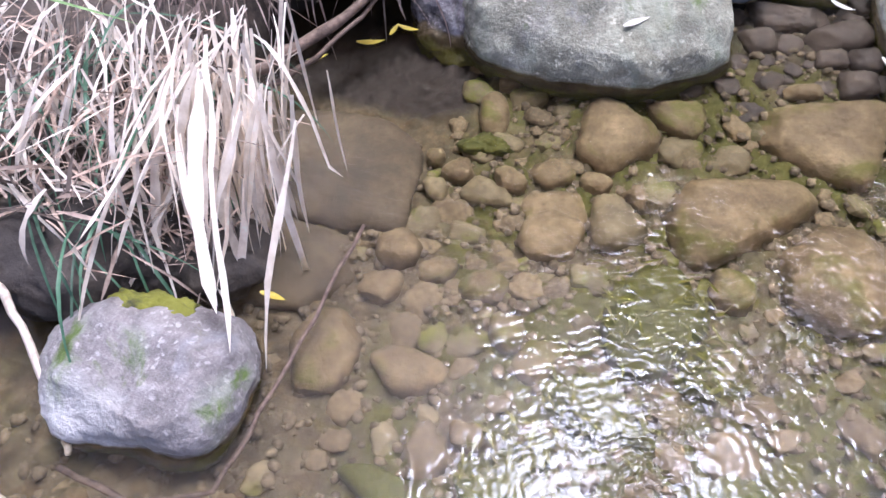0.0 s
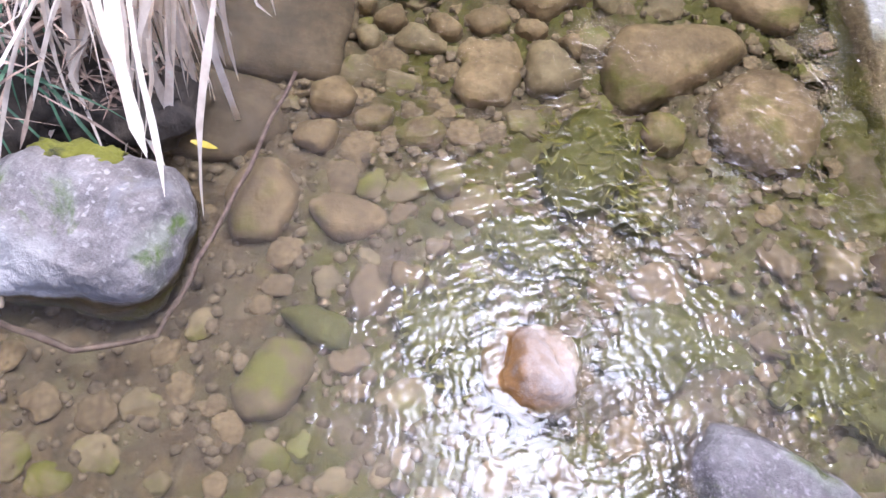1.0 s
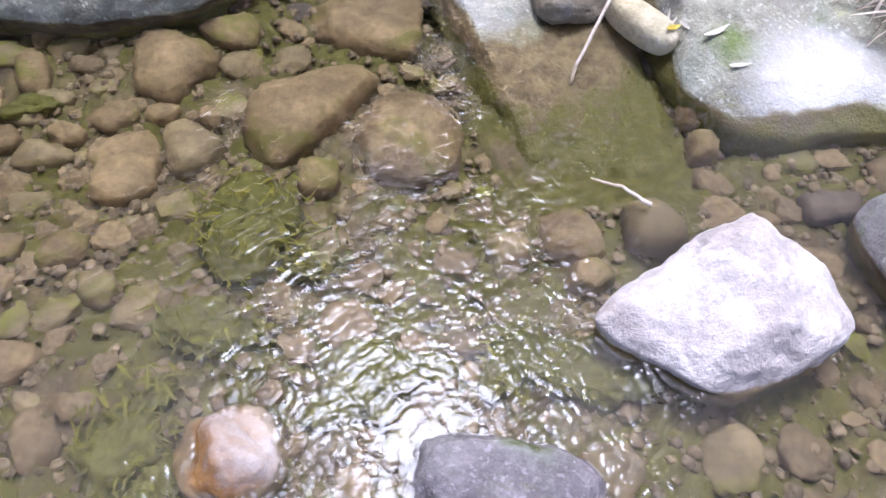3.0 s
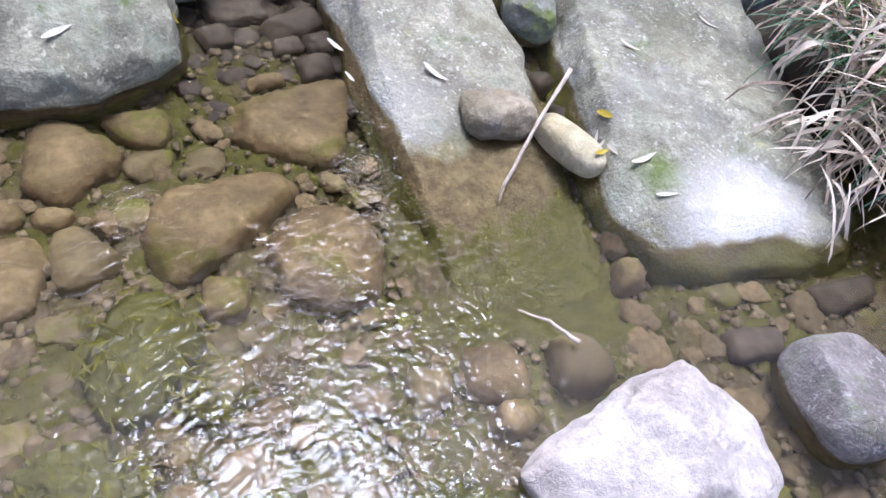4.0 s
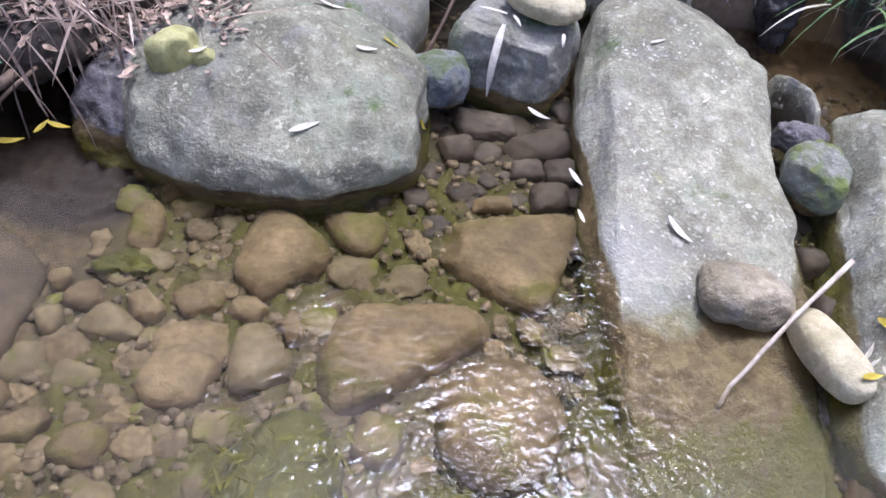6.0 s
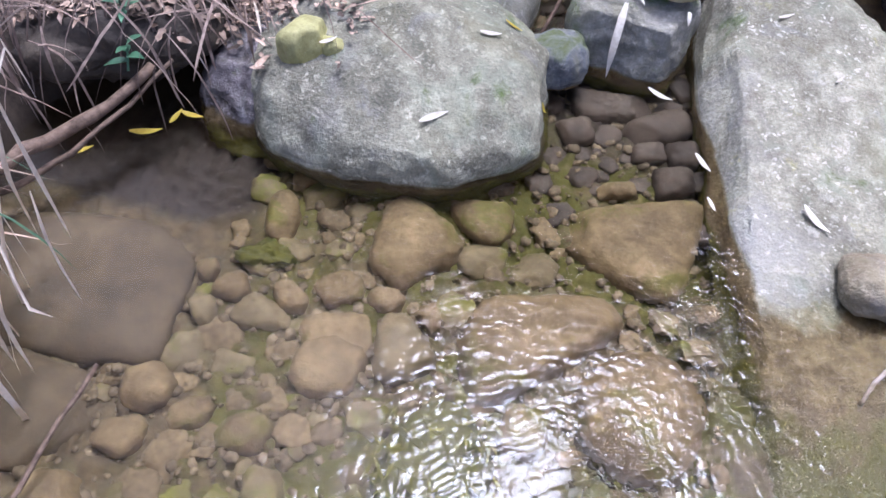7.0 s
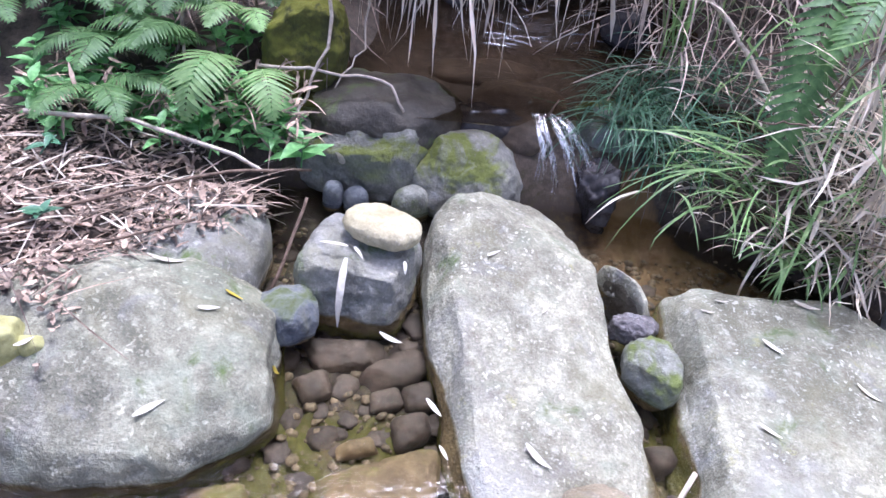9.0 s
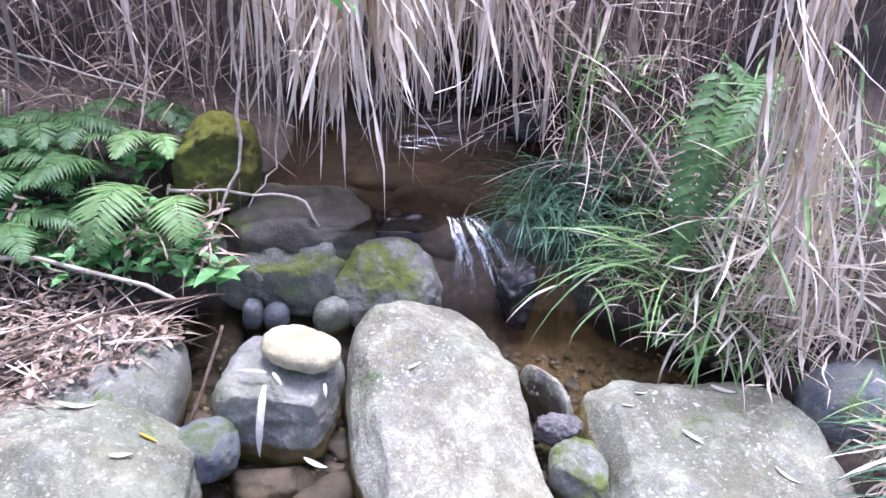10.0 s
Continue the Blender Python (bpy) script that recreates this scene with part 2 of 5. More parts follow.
M_tan = stone("tan_stone", (0.25, 0.20, 0.125), (0.45, 0.385, 0.265), (0.62, 0.54, 0.41), spots=0.5, relief=0.8, wet=False, rosettes=0.4)
M_weed = plain("trailing_algae", (0.052, 0.050, 0.0005), (0.14, 0.126, 0.001), 25, 0.8, 0.3, per_object=0.3, per_island=True)
M_pebble = plain("silted_pebble", (0.10, 0.07, 0.03), (0.205, 0.146, 0.068), 3, 0.8, 0.3, per_object=0.25)
M_gravelbit = plain("gravel_grain", (0.09, 0.066, 0.032), (0.20, 0.148, 0.08), 60, 0.8, 0.2, per_object=0.3, per_island=True)
M_leaf_pale = plain("bleached_leaf", (0.60, 0.55, 0.44), (0.78, 0.74, 0.64), 60, 0.6, 0.2, sheen_through=0.2)
M_leaf_yellow = plain("yellow_leaf", (0.5, 0.38, 0.04), (0.68, 0.55, 0.08), 60, 0.5, 0.2, sheen_through=0.25)
M_straw = plain("dry_straw", (0.67, 0.565, 0.43), (0.92, 0.83, 0.69), 25, 0.6, 0.3, per_object=0.3, per_island=True, sheen_through=0.3)
M_reed = plain("dead_reed_leaf", (0.46, 0.34, 0.26), (0.80, 0.665, 0.55), 14, 0.65, 0.3, per_object=0.5, per_island=True, sheen_through=0.15)
# pale reed leaf, brightened further: the missing front light is in its colour
M_reed_pale = plain("brightened_reed_leaf", (0.74, 0.60, 0.44), (0.95, 0.85, 0.70), 14, 0.6, 0.3, per_object=0.3, per_island=True, sheen_through=0.08)
M_litter = plain("brown_leaf_litter", (0.155, 0.105, 0.07), (0.48, 0.365, 0.275), 18, 0.8, 0.3, per_object=0.75, per_island=True)
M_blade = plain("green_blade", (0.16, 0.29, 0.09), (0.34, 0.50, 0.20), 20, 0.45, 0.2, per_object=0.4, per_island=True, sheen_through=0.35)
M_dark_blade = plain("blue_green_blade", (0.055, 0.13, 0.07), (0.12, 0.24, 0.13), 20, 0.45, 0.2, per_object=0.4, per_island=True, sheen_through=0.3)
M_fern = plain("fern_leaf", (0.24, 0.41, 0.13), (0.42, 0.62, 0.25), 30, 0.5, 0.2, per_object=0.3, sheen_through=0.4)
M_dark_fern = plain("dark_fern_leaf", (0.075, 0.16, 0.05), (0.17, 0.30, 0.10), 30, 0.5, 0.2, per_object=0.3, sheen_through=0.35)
M_herb = plain("herb_leaf", (0.14, 0.35, 0.10), (0.30, 0.58, 0.22), 35, 0.45, 0.25, per_object=0.35, sheen_through=0.4)
M_ivy = plain("ivy_leaf", (0.05, 0.14, 0.07), (0.10, 0.22, 0.12), 35, 0.4, 0.2, per_object=0.3)
# dead reed with the deep shade of thicket and overhang put into its colour
M_dead = plain("shaded_dead_stem", (0.13, 0.09, 0.07), (0.40, 0.31, 0.25), 16, 0.75, 0.3, per_object=0.5, per_island=True, sheen_through=0.3)
M_dam = stone("dam_stone", (0.17, 0.165, 0.13), (0.34, 0.33, 0.27), (0.50, 0.49, 0.42), moss=0.52, moss_colour=(0.15, 0.17, 0.03), rosettes=0.4, relief=0.9, wet=False)
M_flat = stone("damp_flat_stone", (0.065, 0.054, 0.036), (0.15, 0.13, 0.09), (0.25, 0.23, 0.19), moss=0.2, spots=0.3, relief=0.8, wet=False, rough=0.5)
M_silt = stone("dark_silted_stone", (0.08, 0.056, 0.027), (0.15, 0.108, 0.055), (0.2, 0.16, 0.10), spots=0.2, relief=0.3, wet=False)
M_wet = stone("wet_dark_stone", (0.035, 0.03, 0.03), (0.08, 0.072, 0.07), (0.13, 0.12, 0.12), rough=0.25, spots=0.25, relief=0.7, wet=False)
M_thicket = plain("unseen_thicket", (0.02, 0.026, 0.012), (0.085, 0.085, 0.045), 5, 0.9, 1.0)
M_twig = plain("brown_twig", (0.075, 0.048, 0.03), (0.20, 0.138, 0.095), 40, 0.75, 0.5, per_object=0.3)
M_pale_twig = plain("peeled_twig", (0.36, 0.29, 0.21), (0.66, 0.57, 0.46), 40, 0.6, 0.4)


def ground_material():
    """Sand and silt on the bed, dark crumbly soil on the banks."""
    m, nodes, links, bsdf = material("stream_bed_and_bank")
    geo = nodes.new("ShaderNodeNewGeometry")
    at = geo.outputs["Position"]
    big = noise_node(nodes, links, 3.5, 6, 0.65, at, 0.4)
    mid = noise_node(nodes, links, 28, 6, 0.7, at)
    fine = noise_node(nodes, links, 150, 4, 0.7, at)
    silt = mix(nodes, links, ramp(nodes, links, mid, [(0.3, 0.0), (0.7, 1.0)]), (0.045, 0.030, 0.010), (0.15, 0.104, 0.042))
    cell = nodes.new("ShaderNodeTexVoronoi")
    cell.inputs["Scale"].default_value = 17
    links.new(at, cell.inputs["Vector"])
    hue = nodes.new("ShaderNodeSeparateColor")
    links.new(cell.outputs["Color"], hue.inputs[0])
    silt = mix(nodes, links, ramp(nodes, links, hue.outputs[0], [(0.55, 0.0), (0.8, 0.35)]), silt, (0.21, 0.165, 0.095))
    silt = mix(nodes, links, ramp(nodes, links, hue.outputs[1], [(0.6, 0.0), (0.9, 0.5)]), silt, (0.10, 0.088, 0.03))
    silt = mix(nodes, links, ramp(nodes, links, cell.outputs["Distance"], [(0.42, 0.0), (0.62, 0.55)]), silt, (0.07, 0.052, 0.024))
    silt = mix(nodes, links, ramp(nodes, links, fine, [(0.55, 0.0), (0.68, 0.4)]), silt, (0.25, 0.20, 0.12))
    silt = mix(nodes, links, ramp(nodes, links, fine, [(0.32, 0.6), (0.44, 0.0)]), silt, (0.09, 0.065, 0.03))
    algae = mix(nodes, links, mid, (0.038, 0.038, 0.002), (0.115, 0.104, 0.005))
    # algae thrives where the water runs, not in the still muddy edge
    place = nodes.new("ShaderNodeSeparateXYZ")
    links.new(at, place.inputs[0])
    runs = ramp(nodes, links, math_node(nodes, links, "ADD", math_node(nodes, links, "MULTIPLY", place.outputs["X"], 0.5), math_node(nodes, links, "MULTIPLY", mid, 0.2)), [(0.34, 0.0), (0.44, 1.0)])
    silt = mix(nodes, links, math_node(nodes, links, "MULTIPLY", runs, ramp(nodes, links, big, [(0.43, 0.0), (0.53, 0.9)])), silt, algae)
    # ochre mud in the slack water behind the broad boulder
    mud = math_node(nodes, links, "MULTIPLY", ramp(nodes, links, math_node(nodes, links, "MULTIPLY", place.outputs["X"], 0.3), [(0.62, 0.0), (0.66, 1.0)]), ramp(nodes, links, math_node(nodes, links, "MULTIPLY", place.outputs["Y"], 0.2), [(0.58, 0.0), (0.62, 0.85)]))
    silt = mix(nodes, links, mud, silt, mix(nodes, links, mid, (0.10, 0.056, 0.020), (0.21, 0.128, 0.05)))
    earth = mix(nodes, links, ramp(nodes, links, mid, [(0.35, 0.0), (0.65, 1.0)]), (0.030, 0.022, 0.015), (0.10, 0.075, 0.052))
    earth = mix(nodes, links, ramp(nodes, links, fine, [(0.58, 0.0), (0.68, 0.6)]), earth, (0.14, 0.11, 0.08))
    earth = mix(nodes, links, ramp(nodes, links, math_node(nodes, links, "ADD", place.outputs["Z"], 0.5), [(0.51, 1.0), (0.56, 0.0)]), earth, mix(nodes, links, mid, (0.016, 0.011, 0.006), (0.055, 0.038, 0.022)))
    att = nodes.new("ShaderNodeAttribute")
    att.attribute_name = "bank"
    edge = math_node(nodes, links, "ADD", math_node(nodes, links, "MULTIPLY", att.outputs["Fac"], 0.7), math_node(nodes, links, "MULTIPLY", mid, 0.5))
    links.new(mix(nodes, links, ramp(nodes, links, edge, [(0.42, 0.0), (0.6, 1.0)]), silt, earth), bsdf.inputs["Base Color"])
    bsdf.inputs["Roughness"].default_value = 0.85
    bump(nodes, links, bsdf, mix(nodes, links, 0.4, mid, fine), 0.6, 0.012)
    return m


M_ground = ground_material()
M_water = water_material("stream_water", 34, 92, 0.42, "lively")
M_pool = water_material("pool_water", 14, 36, 0.75, "", (0.60, 0.52, 0.42))
M_run = water_material("running_water", 18, 46, 1.0, "", (0.6, 0.5, 0.38))


# ---- builders ----
def thing(ob, label, category, group="", kind=""):
    return tagged(ob, label, category, group, kind)


def link_mesh(name, bm, mat, parent=None, label="", smooth=True):
    me = bpy.data.meshes.new(name)
    bm.to_mesh(me)
    bm.free()
    me.materials.append(mat)
    if smooth:
        me.polygons.foreach_set("use_smooth", [True] * len(me.polygons))
    ob = new(name, me)
    if parent is not None:
        ob.parent = parent
    if label:
        ob["label"] = label
    return ob


def part(name, bm, mat, parent, label="", smooth=True):
    return link_mesh(name, bm, mat, parent, label, smooth)


def rock_bmesh(a, b, c, seed, box=2.6, detail=4, rough=0.06, lobes=(), flat=1.0, chips=0, facets=()):
    """A worn stone with half-sizes a, b, c. box: how square; lobes: swelling at even steps round it; flat: squares off the top; chips: broken faces."""
    bm = bmesh.new()
    bmesh.ops.create_icosphere(bm, subdivisions=detail, radius=1.0)
    rnd = random.Random(seed)
    shift = Vector((rnd.uniform(-50, 50), rnd.uniform(-50, 50), rnd.uniform(-50, 50)))
    cuts = []
    for _ in range(chips):
        n = Vector((rnd.uniform(-1, 1), rnd.uniform(-1, 1), rnd.uniform(-0.3, 1))).normalized()
        cuts.append((n, rnd.uniform(0.72, 0.92)))
    for nx, ny, nz, reach in facets:
        cuts.append((Vector((nx, ny, nz)).normalized(), reach))
    size = (a * b * c) ** (1 / 3)
    for v in bm.verts:
        d = v.co.normalized()
        r = (abs(d.x) ** box + abs(d.y) ** box + abs(d.z) ** (box * flat)) ** (-1 / box)
        if lobes:
            k = (math.atan2(d.y, d.x) / (2 * math.pi)) % 1 * len(lobes)
            i, f = int(k) % len(lobes), k % 1
            f = f * f * (3 - 2 * f)
            swell = lobes[i] * (1 - f) + lobes[(i + 1) % len(lobes)] * f
            level = math.hypot(d.x, d.y)
            swell = 1 + (swell - 1) * level
        else:
            swell = 1
        p = Vector((d.x * r * swell, d.y * r * swell, d.z * r))
        for n, reach in cuts:
            over = p.dot(n) - reach
            if over > 0:
                p -= n * over * 0.88
        q = Vector((p.x * a, p.y * b, p.z * c))
        s = q / max(size, 1e-4)
        n1 = noise.fractal(s * 0.9 + shift, 0.9, 2.1, 3)
        n2 = noise.fractal(s * 3.5 + shift, 0.7, 2.1, 5) if detail > 3 else 0
        v.co = q + d * size * (rough * n1 + rough * 0.34 * n2)
    return bm


def rock(name, at, half, turn, mat, label, seed, category="stone", tilt=(0, 0), **shape):
    ob = link_mesh(name, rock_bmesh(*half, seed, **shape), mat)
    ob.matrix_world = pose(*at, tilt[0], tilt[1], turn)
    return thing(ob, label, category)


# ---- ground ----
def smooth_step(e0, e1, x):
    """0 to 1 as x goes from e0 to e1."""
    t = max(0.0, min(1.0, (x - e0) / (e1 - e0)))
    return t * t * (3 - 2 * t)


def lerp(a, b, t):
    return a + (b - a) * t


def left_edge(y):
    """x of the stream's left shore."""
    if y < 1.1:
        return lerp(-0.75, -0.25, smooth_step(0.2, 1.1, y))
    if y < 2.2:
        return lerp(-0.25, -0.05, smooth_step(1.1, 2.2, y))
    if y < 3.3:
        return lerp(-0.05, 1.0, smooth_step(2.2, 3.2, y))
    return lerp(1.0, 1.5, smooth_step(3.3, 4.4, y))


def right_edge(y):
    if y < 3.0:
        return lerp(3.9, 3.05, smooth_step(0.8, 2.6, y))
    return lerp(3.05, 2.45, smooth_step(3.0, 3.7, y))


def bed_level(y):
    return -0.13 + 0.33 * smooth_step(3.45, 3.75, y) + 0.12 * smooth_step(4.3, 4.8, y) + 0.05 * max(0, y - 5)


def ground_height(x, y):
    bed = bed_level(y)
    l, r = left_edge(y), right_edge(y)
    n = noise.fractal(Vector((x * 1.7, y * 1.7, 3.1)), 0.9, 2.0, 4)
    z = bed + 0.012 * n
    if l - 0.2 < x < r + 0.2 and -0.2 < y < 3.6:
        # silted-over cobbles
        warp = 0.02 * noise.noise(Vector((x * 9, y * 9, 5)))
        size = 11 + 5 * noise.noise(Vector((x * 1.4, y * 1.4, 9)))
        near = noise.voronoi(Vector(((x + warp) * size, (y - warp) * size, 0)))[0]
        small = noise.voronoi(Vector(((x + warp) * 25, (y + warp) * 25, 4)))[0]
        z += 0.036 * max(0.0, min(1.0, (near[1] - near[0]) * 1.6)) ** 0.6 + 0.012 * min(1.0, (small[1] - small[0]) * 1.8) - 0.02 + 0.006 * noise.noise(Vector((x * 40, y * 40, 2)))
    z -= 0.07 * math.exp(-((x - 1.70) / 0.075) ** 2) * smooth_step(1.45, 1.75, y) * smooth_step(2.9, 2.5, y)
    z -= 0.05 * math.exp(-((x - 2.42) / 0.06) ** 2) * smooth_step(1.5, 1.75, y) * smooth_step(2.9, 2.6, y)
    upstream = smooth_step(3.3, 4.3, y)
    if x < l:
        top = 0.21 + 0.15 * smooth_step(0.3, 2.4, l - x) + 0.17 * upstream + 0.05 * n
        z = lerp(z, top, smooth_step(0, 0.28, l - x))
    elif x > r:
        top = 0.14 + 0.24 * smooth_step(0.2, 1.4, x - r) + 0.20 * upstream + 0.05 * n
        z = lerp(z, top, smooth_step(0, 0.32, x - r))
    far = smooth_step(5.2, 8.0, y)
    return z + far * 2.6


def grid_mesh(x0, x1, y0, y1, step, height):
    nx, ny = int((x1 - x0) / step) + 1, int((y1 - y0) / step) + 1
    verts = [(x0 + i * step, y0 + j * step, height(x0 + i * step, y0 + j * step)) for j in range(ny) for i in range(nx)]
    faces = [(j * nx + i, j * nx + i + 1, (j + 1) * nx + i + 1, (j + 1) * nx + i) for j in range(ny - 1) for i in range(nx - 1)]
    return verts, faces


def data_object(name, verts, faces, mat, parent=None, smooth=True):
    me = bpy.data.meshes.new(name)
    me.from_pydata(verts, [], faces)
    me.materials.append(mat)
    if smooth:
        me.polygons.foreach_set("use_smooth", [True] * len(me.polygons))
    ob = new(name, me)
    if parent is not None:
        ob.parent = parent
    return ob


# soil and bed in one sheet; "bank": soil over silt, also bed painted shade-dark
def steps(a, b, c, d, coarse, fine):
    """From a to d, finer between b and c."""
    out = [a + coarse * i for i in range(int(round((b - a) / coarse)))]
    out += [b + fine * i for i in range(int(round((c - b) / fine)))]
    return out + [c + coarse * i for i in range(int(round((d - c) / coarse)) + 1)]


gx, gy = steps(-4.0, -0.4, 3.4, 7.0, 0.06, 0.0125), steps(-3.0, 0.2, 3.5, 9.0, 0.06, 0.0125)
gv = [(x, y, ground_height(x, y)) for y in gy for x in gx]
gf = [(j * len(gx) + i, j * len(gx) + i + 1, (j + 1) * len(gx) + i + 1, (j + 1) * len(gx) + i) for j in range(len(gy) - 1) for i in range(len(gx) - 1)]
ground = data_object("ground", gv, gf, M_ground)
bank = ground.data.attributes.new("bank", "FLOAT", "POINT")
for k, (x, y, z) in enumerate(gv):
    # soil tone also paints shade into the channel and overhung edge; upstream is soil-dark
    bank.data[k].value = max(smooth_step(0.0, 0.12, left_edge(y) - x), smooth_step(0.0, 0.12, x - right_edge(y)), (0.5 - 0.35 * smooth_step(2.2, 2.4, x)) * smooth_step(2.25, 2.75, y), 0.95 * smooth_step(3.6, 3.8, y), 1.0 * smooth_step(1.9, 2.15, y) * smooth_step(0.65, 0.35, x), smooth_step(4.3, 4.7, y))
thing(ground, "silty stream bed between dark earth banks", "ground", kind="structure")
# the land further off
fv, ff = grid_mesh(-60.0, 60.0, -60.0, 60.0, 2.0, lambda x, y: -0.6 if (-4 < x < 7 and -3 < y < 9) else 0.1 + 0.4 * noise.noise(Vector((x * 0.1, y * 0.1, 0))))
far_land = data_object("far_ground", fv, ff, M_soil)
thing(far_land, "dark earth of the wood beyond the banks", "ground", kind="structure")


def ripples(x, y):
    """Height of the stream's surface: short wavelets, lively in the riffle and faint in the still edges."""
    rnd = np.random.RandomState(6)
    blobs = ((1.72, 1.92, 0.13, 0.40, 1.0), (1.60, 1.60, 0.34, 0.20, 0.9), (1.30, 1.32, 0.36, 0.42, 0.95), (1.90, 1.10, 0.42, 0.34, 0.75), (1.12, 1.86, 0.09, 0.16, 0.7), (1.36, 1.66, 0.16, 0.22, 0.85), (1.75, 1.02, 0.4, 0.2, 0.55), (1.22, 0.98, 0.36, 0.20, 0.85), (2.5, 1.2, 0.5, 0.3, 0.35))
    lively = np.zeros_like(x)
    for cx, cy, rx, ry, much in blobs:
        lively = np.maximum(lively, much * np.exp(-((x - cx) / rx) ** 2 - ((y - cy) / ry) ** 2))
    for cx, cy, reach in ((1.17, 1.47, 0.18), (1.09, 1.22, 0.12), (0.97, 1.0, 0.11)):
        lively *= 1 - 0.9 * np.exp(-((x - cx) / reach) ** 2 - ((y - cy) / reach) ** 2)
    patchy = np.zeros_like(x)
    for _ in range(14):
        an, k = rnd.uniform(0, 2 * np.pi), rnd.uniform(9, 30)
        patchy += np.sin(k * (x * np.cos(an) + y * np.sin(an)) + rnd.uniform(0, 6.28))
    patchy = np.clip(0.55 + 0.2 * patchy, 0.08, 1.25)
    bend = 0.010 * np.sin(29 * x + 17 * y) + 0.009 * np.sin(31 * y - 43 * x + 2) + 0.005 * np.sin(71 * x + 63 * y)
    h = np.zeros_like(x)
    for _ in range(46):
        wave = 0.0125 + 0.034 * rnd.uniform() ** 2
        an, k = rnd.normal(1.4, 1.0), 2 * np.pi / wave
        h += wave / (2 * np.pi) * np.sin(k * ((x + bend) * np.cos(an) + (y + bend) * np.sin(an)) + rnd.uniform(0, 6.28))
    return h * (0.013 + 0.046 * lively * patchy), lively * patchy


wx, wy = steps(-1.2, 0.7, 2.5, 4.2, 0.06, 0.0032), steps(-2.9, 0.7, 2.3, 3.66, 0.06, 0.0032)
sheet_x, sheet_y = np.meshgrid(np.array(wx), np.array(wy))
sheet_z, lively = ripples(sheet_x, sheet_y)
wv = np.stack([sheet_x, sheet_y, sheet_z], -1).reshape(-1, 3).tolist()
wf = [(j * len(wx) + i, j * len(wx) + i + 1, (j + 1) * len(wx) + i + 1, (j + 1) * len(wx) + i) for j in range(len(wy) - 1) for i in range(len(wx) - 1)]
water = data_object("water", wv, wf, M_water)
water.visible_shadow = False
water.data.attributes.new("lively", "FLOAT", "POINT").data.foreach_set("value", lively.ravel())
thing(water, "clear shallow rippling stream water over silt and stones", "water", kind="structure")
pv, pf = grid_mesh(1.1, 3.0, 3.66, 4.42, 0.06, lambda x, y: 0.31)
# the lip lies further back where the cascade leaves
pv = [(x, 4.38 - (4.38 - y) * (1 - 0.15 * smooth_step(1.9, 2.05, x)), z) for x, y, z in pv]
pool = data_object("water_upper_pool", pv, pf, M_pool)
pool.visible_shadow = False
thing(pool, "dark still pool above the small cascade", "water", kind="structure")
qv, qf = grid_mesh(1.1, 3.0, 4.38, 7.0, 0.06, lambda x, y: 0.31 + 0.05 * smooth_step(4.4, 4.75, y) + 0.08 * max(0, y - 4.8))
pool_far = data_object("water_upstream", qv, qf, M_run)
pool_far.visible_shadow = False
thing(pool_far, "rippling water running down from the reeds", "water", kind="structure")

# ---- boulders ----
rock("boulder", (0.775, 2.59, -0.06), (0.45, 0.38, 0.28), 6, M_grey, "large rounded grey boulder, lichen-flecked, its foot in the water", 3, "boulder", tilt=(8, 3), box=2.7, detail=6, rough=0.09, flat=1.1, facets=((0.1, -0.25, 1, 0.9), (1, 0.0, 0.15, 0.97)))
rock("boulder", (0.42, 2.54, -0.07), (0.24, 0.27, 0.225), 20, M_wetgrey, "dark wet shoulder of stone leaning against the large boulder", 4, "boulder", tilt=(10, -8), box=2.6, detail=6, rough=0.14, facets=((-0.2, -0.8, 0.8, 0.78), (0, 0, 1, 0.9)))
rock("boulder", (0.84, 3.05, 0.0), (0.25, 0.30, 0.20), -10, M_grey_moss, "grey boulder half under dry leaf litter", 5, "boulder", box=2.8, detail=5, rough=0.06)
rock("boulder", (1.98, 2.49, -0.14), (0.285, 0.99, 0.21), 7, M_slab, "long flat grey boulder sloping into the water", 7, "boulder", tilt=(11, 0), box=5.4, detail=6, rough=0.09, facets=((0.05, 0, 1, 0.9), (0.45, 0.0, 1, 1.08), (-1, -0.1, 0.5, 1.05), (0.3, 1, 0.5, 1.08)))
rock("boulder", (2.785, 2.40, -0.14), (0.435, 0.77, 0.25), -2, M_broad, "broad grey boulder with a highlight coloured onto its foot in the water", 9, "boulder", tilt=(3, 0), box=4.2, detail=6, rough=0.09, facets=((0.08, 0, 1, 0.86), (0.9, -0.1, 0.8, 1.2), (-1, 0.1, 0.3, 0.97), (0, -1, 0.6, 1.12)))
rock("boulder", (1.40, 3.04, -0.01), (0.185, 0.18, 0.21), -12, M_grey_moss, "squat dark boulder with mossy flanks", 11, "boulder", box=4.0, detail=6, rough=0.12, facets=((0.05, -0.1, 1, 0.9), (0.1, -1, 0.25, 0.95)))
rock("boulder", (1.35, 3.78, 0.10), (0.29, 0.235, 0.22), -4, M_dam, "dark grey boulder with pale lichen damming the pool", 13, "boulder", box=2.9, detail=6, rough=0.12, facets=((0, 0, 1, 0.92), (-0.1, -0.7, 0.8, 0.95)))
rock("boulder", (1.77, 3.63, 0.05), (0.215, 0.175, 0.215), -14, M_dam, "rounded grey boulder with yellow-green moss damming the pool", 12, "boulder", box=2.4, detail=6, rough=0.14)
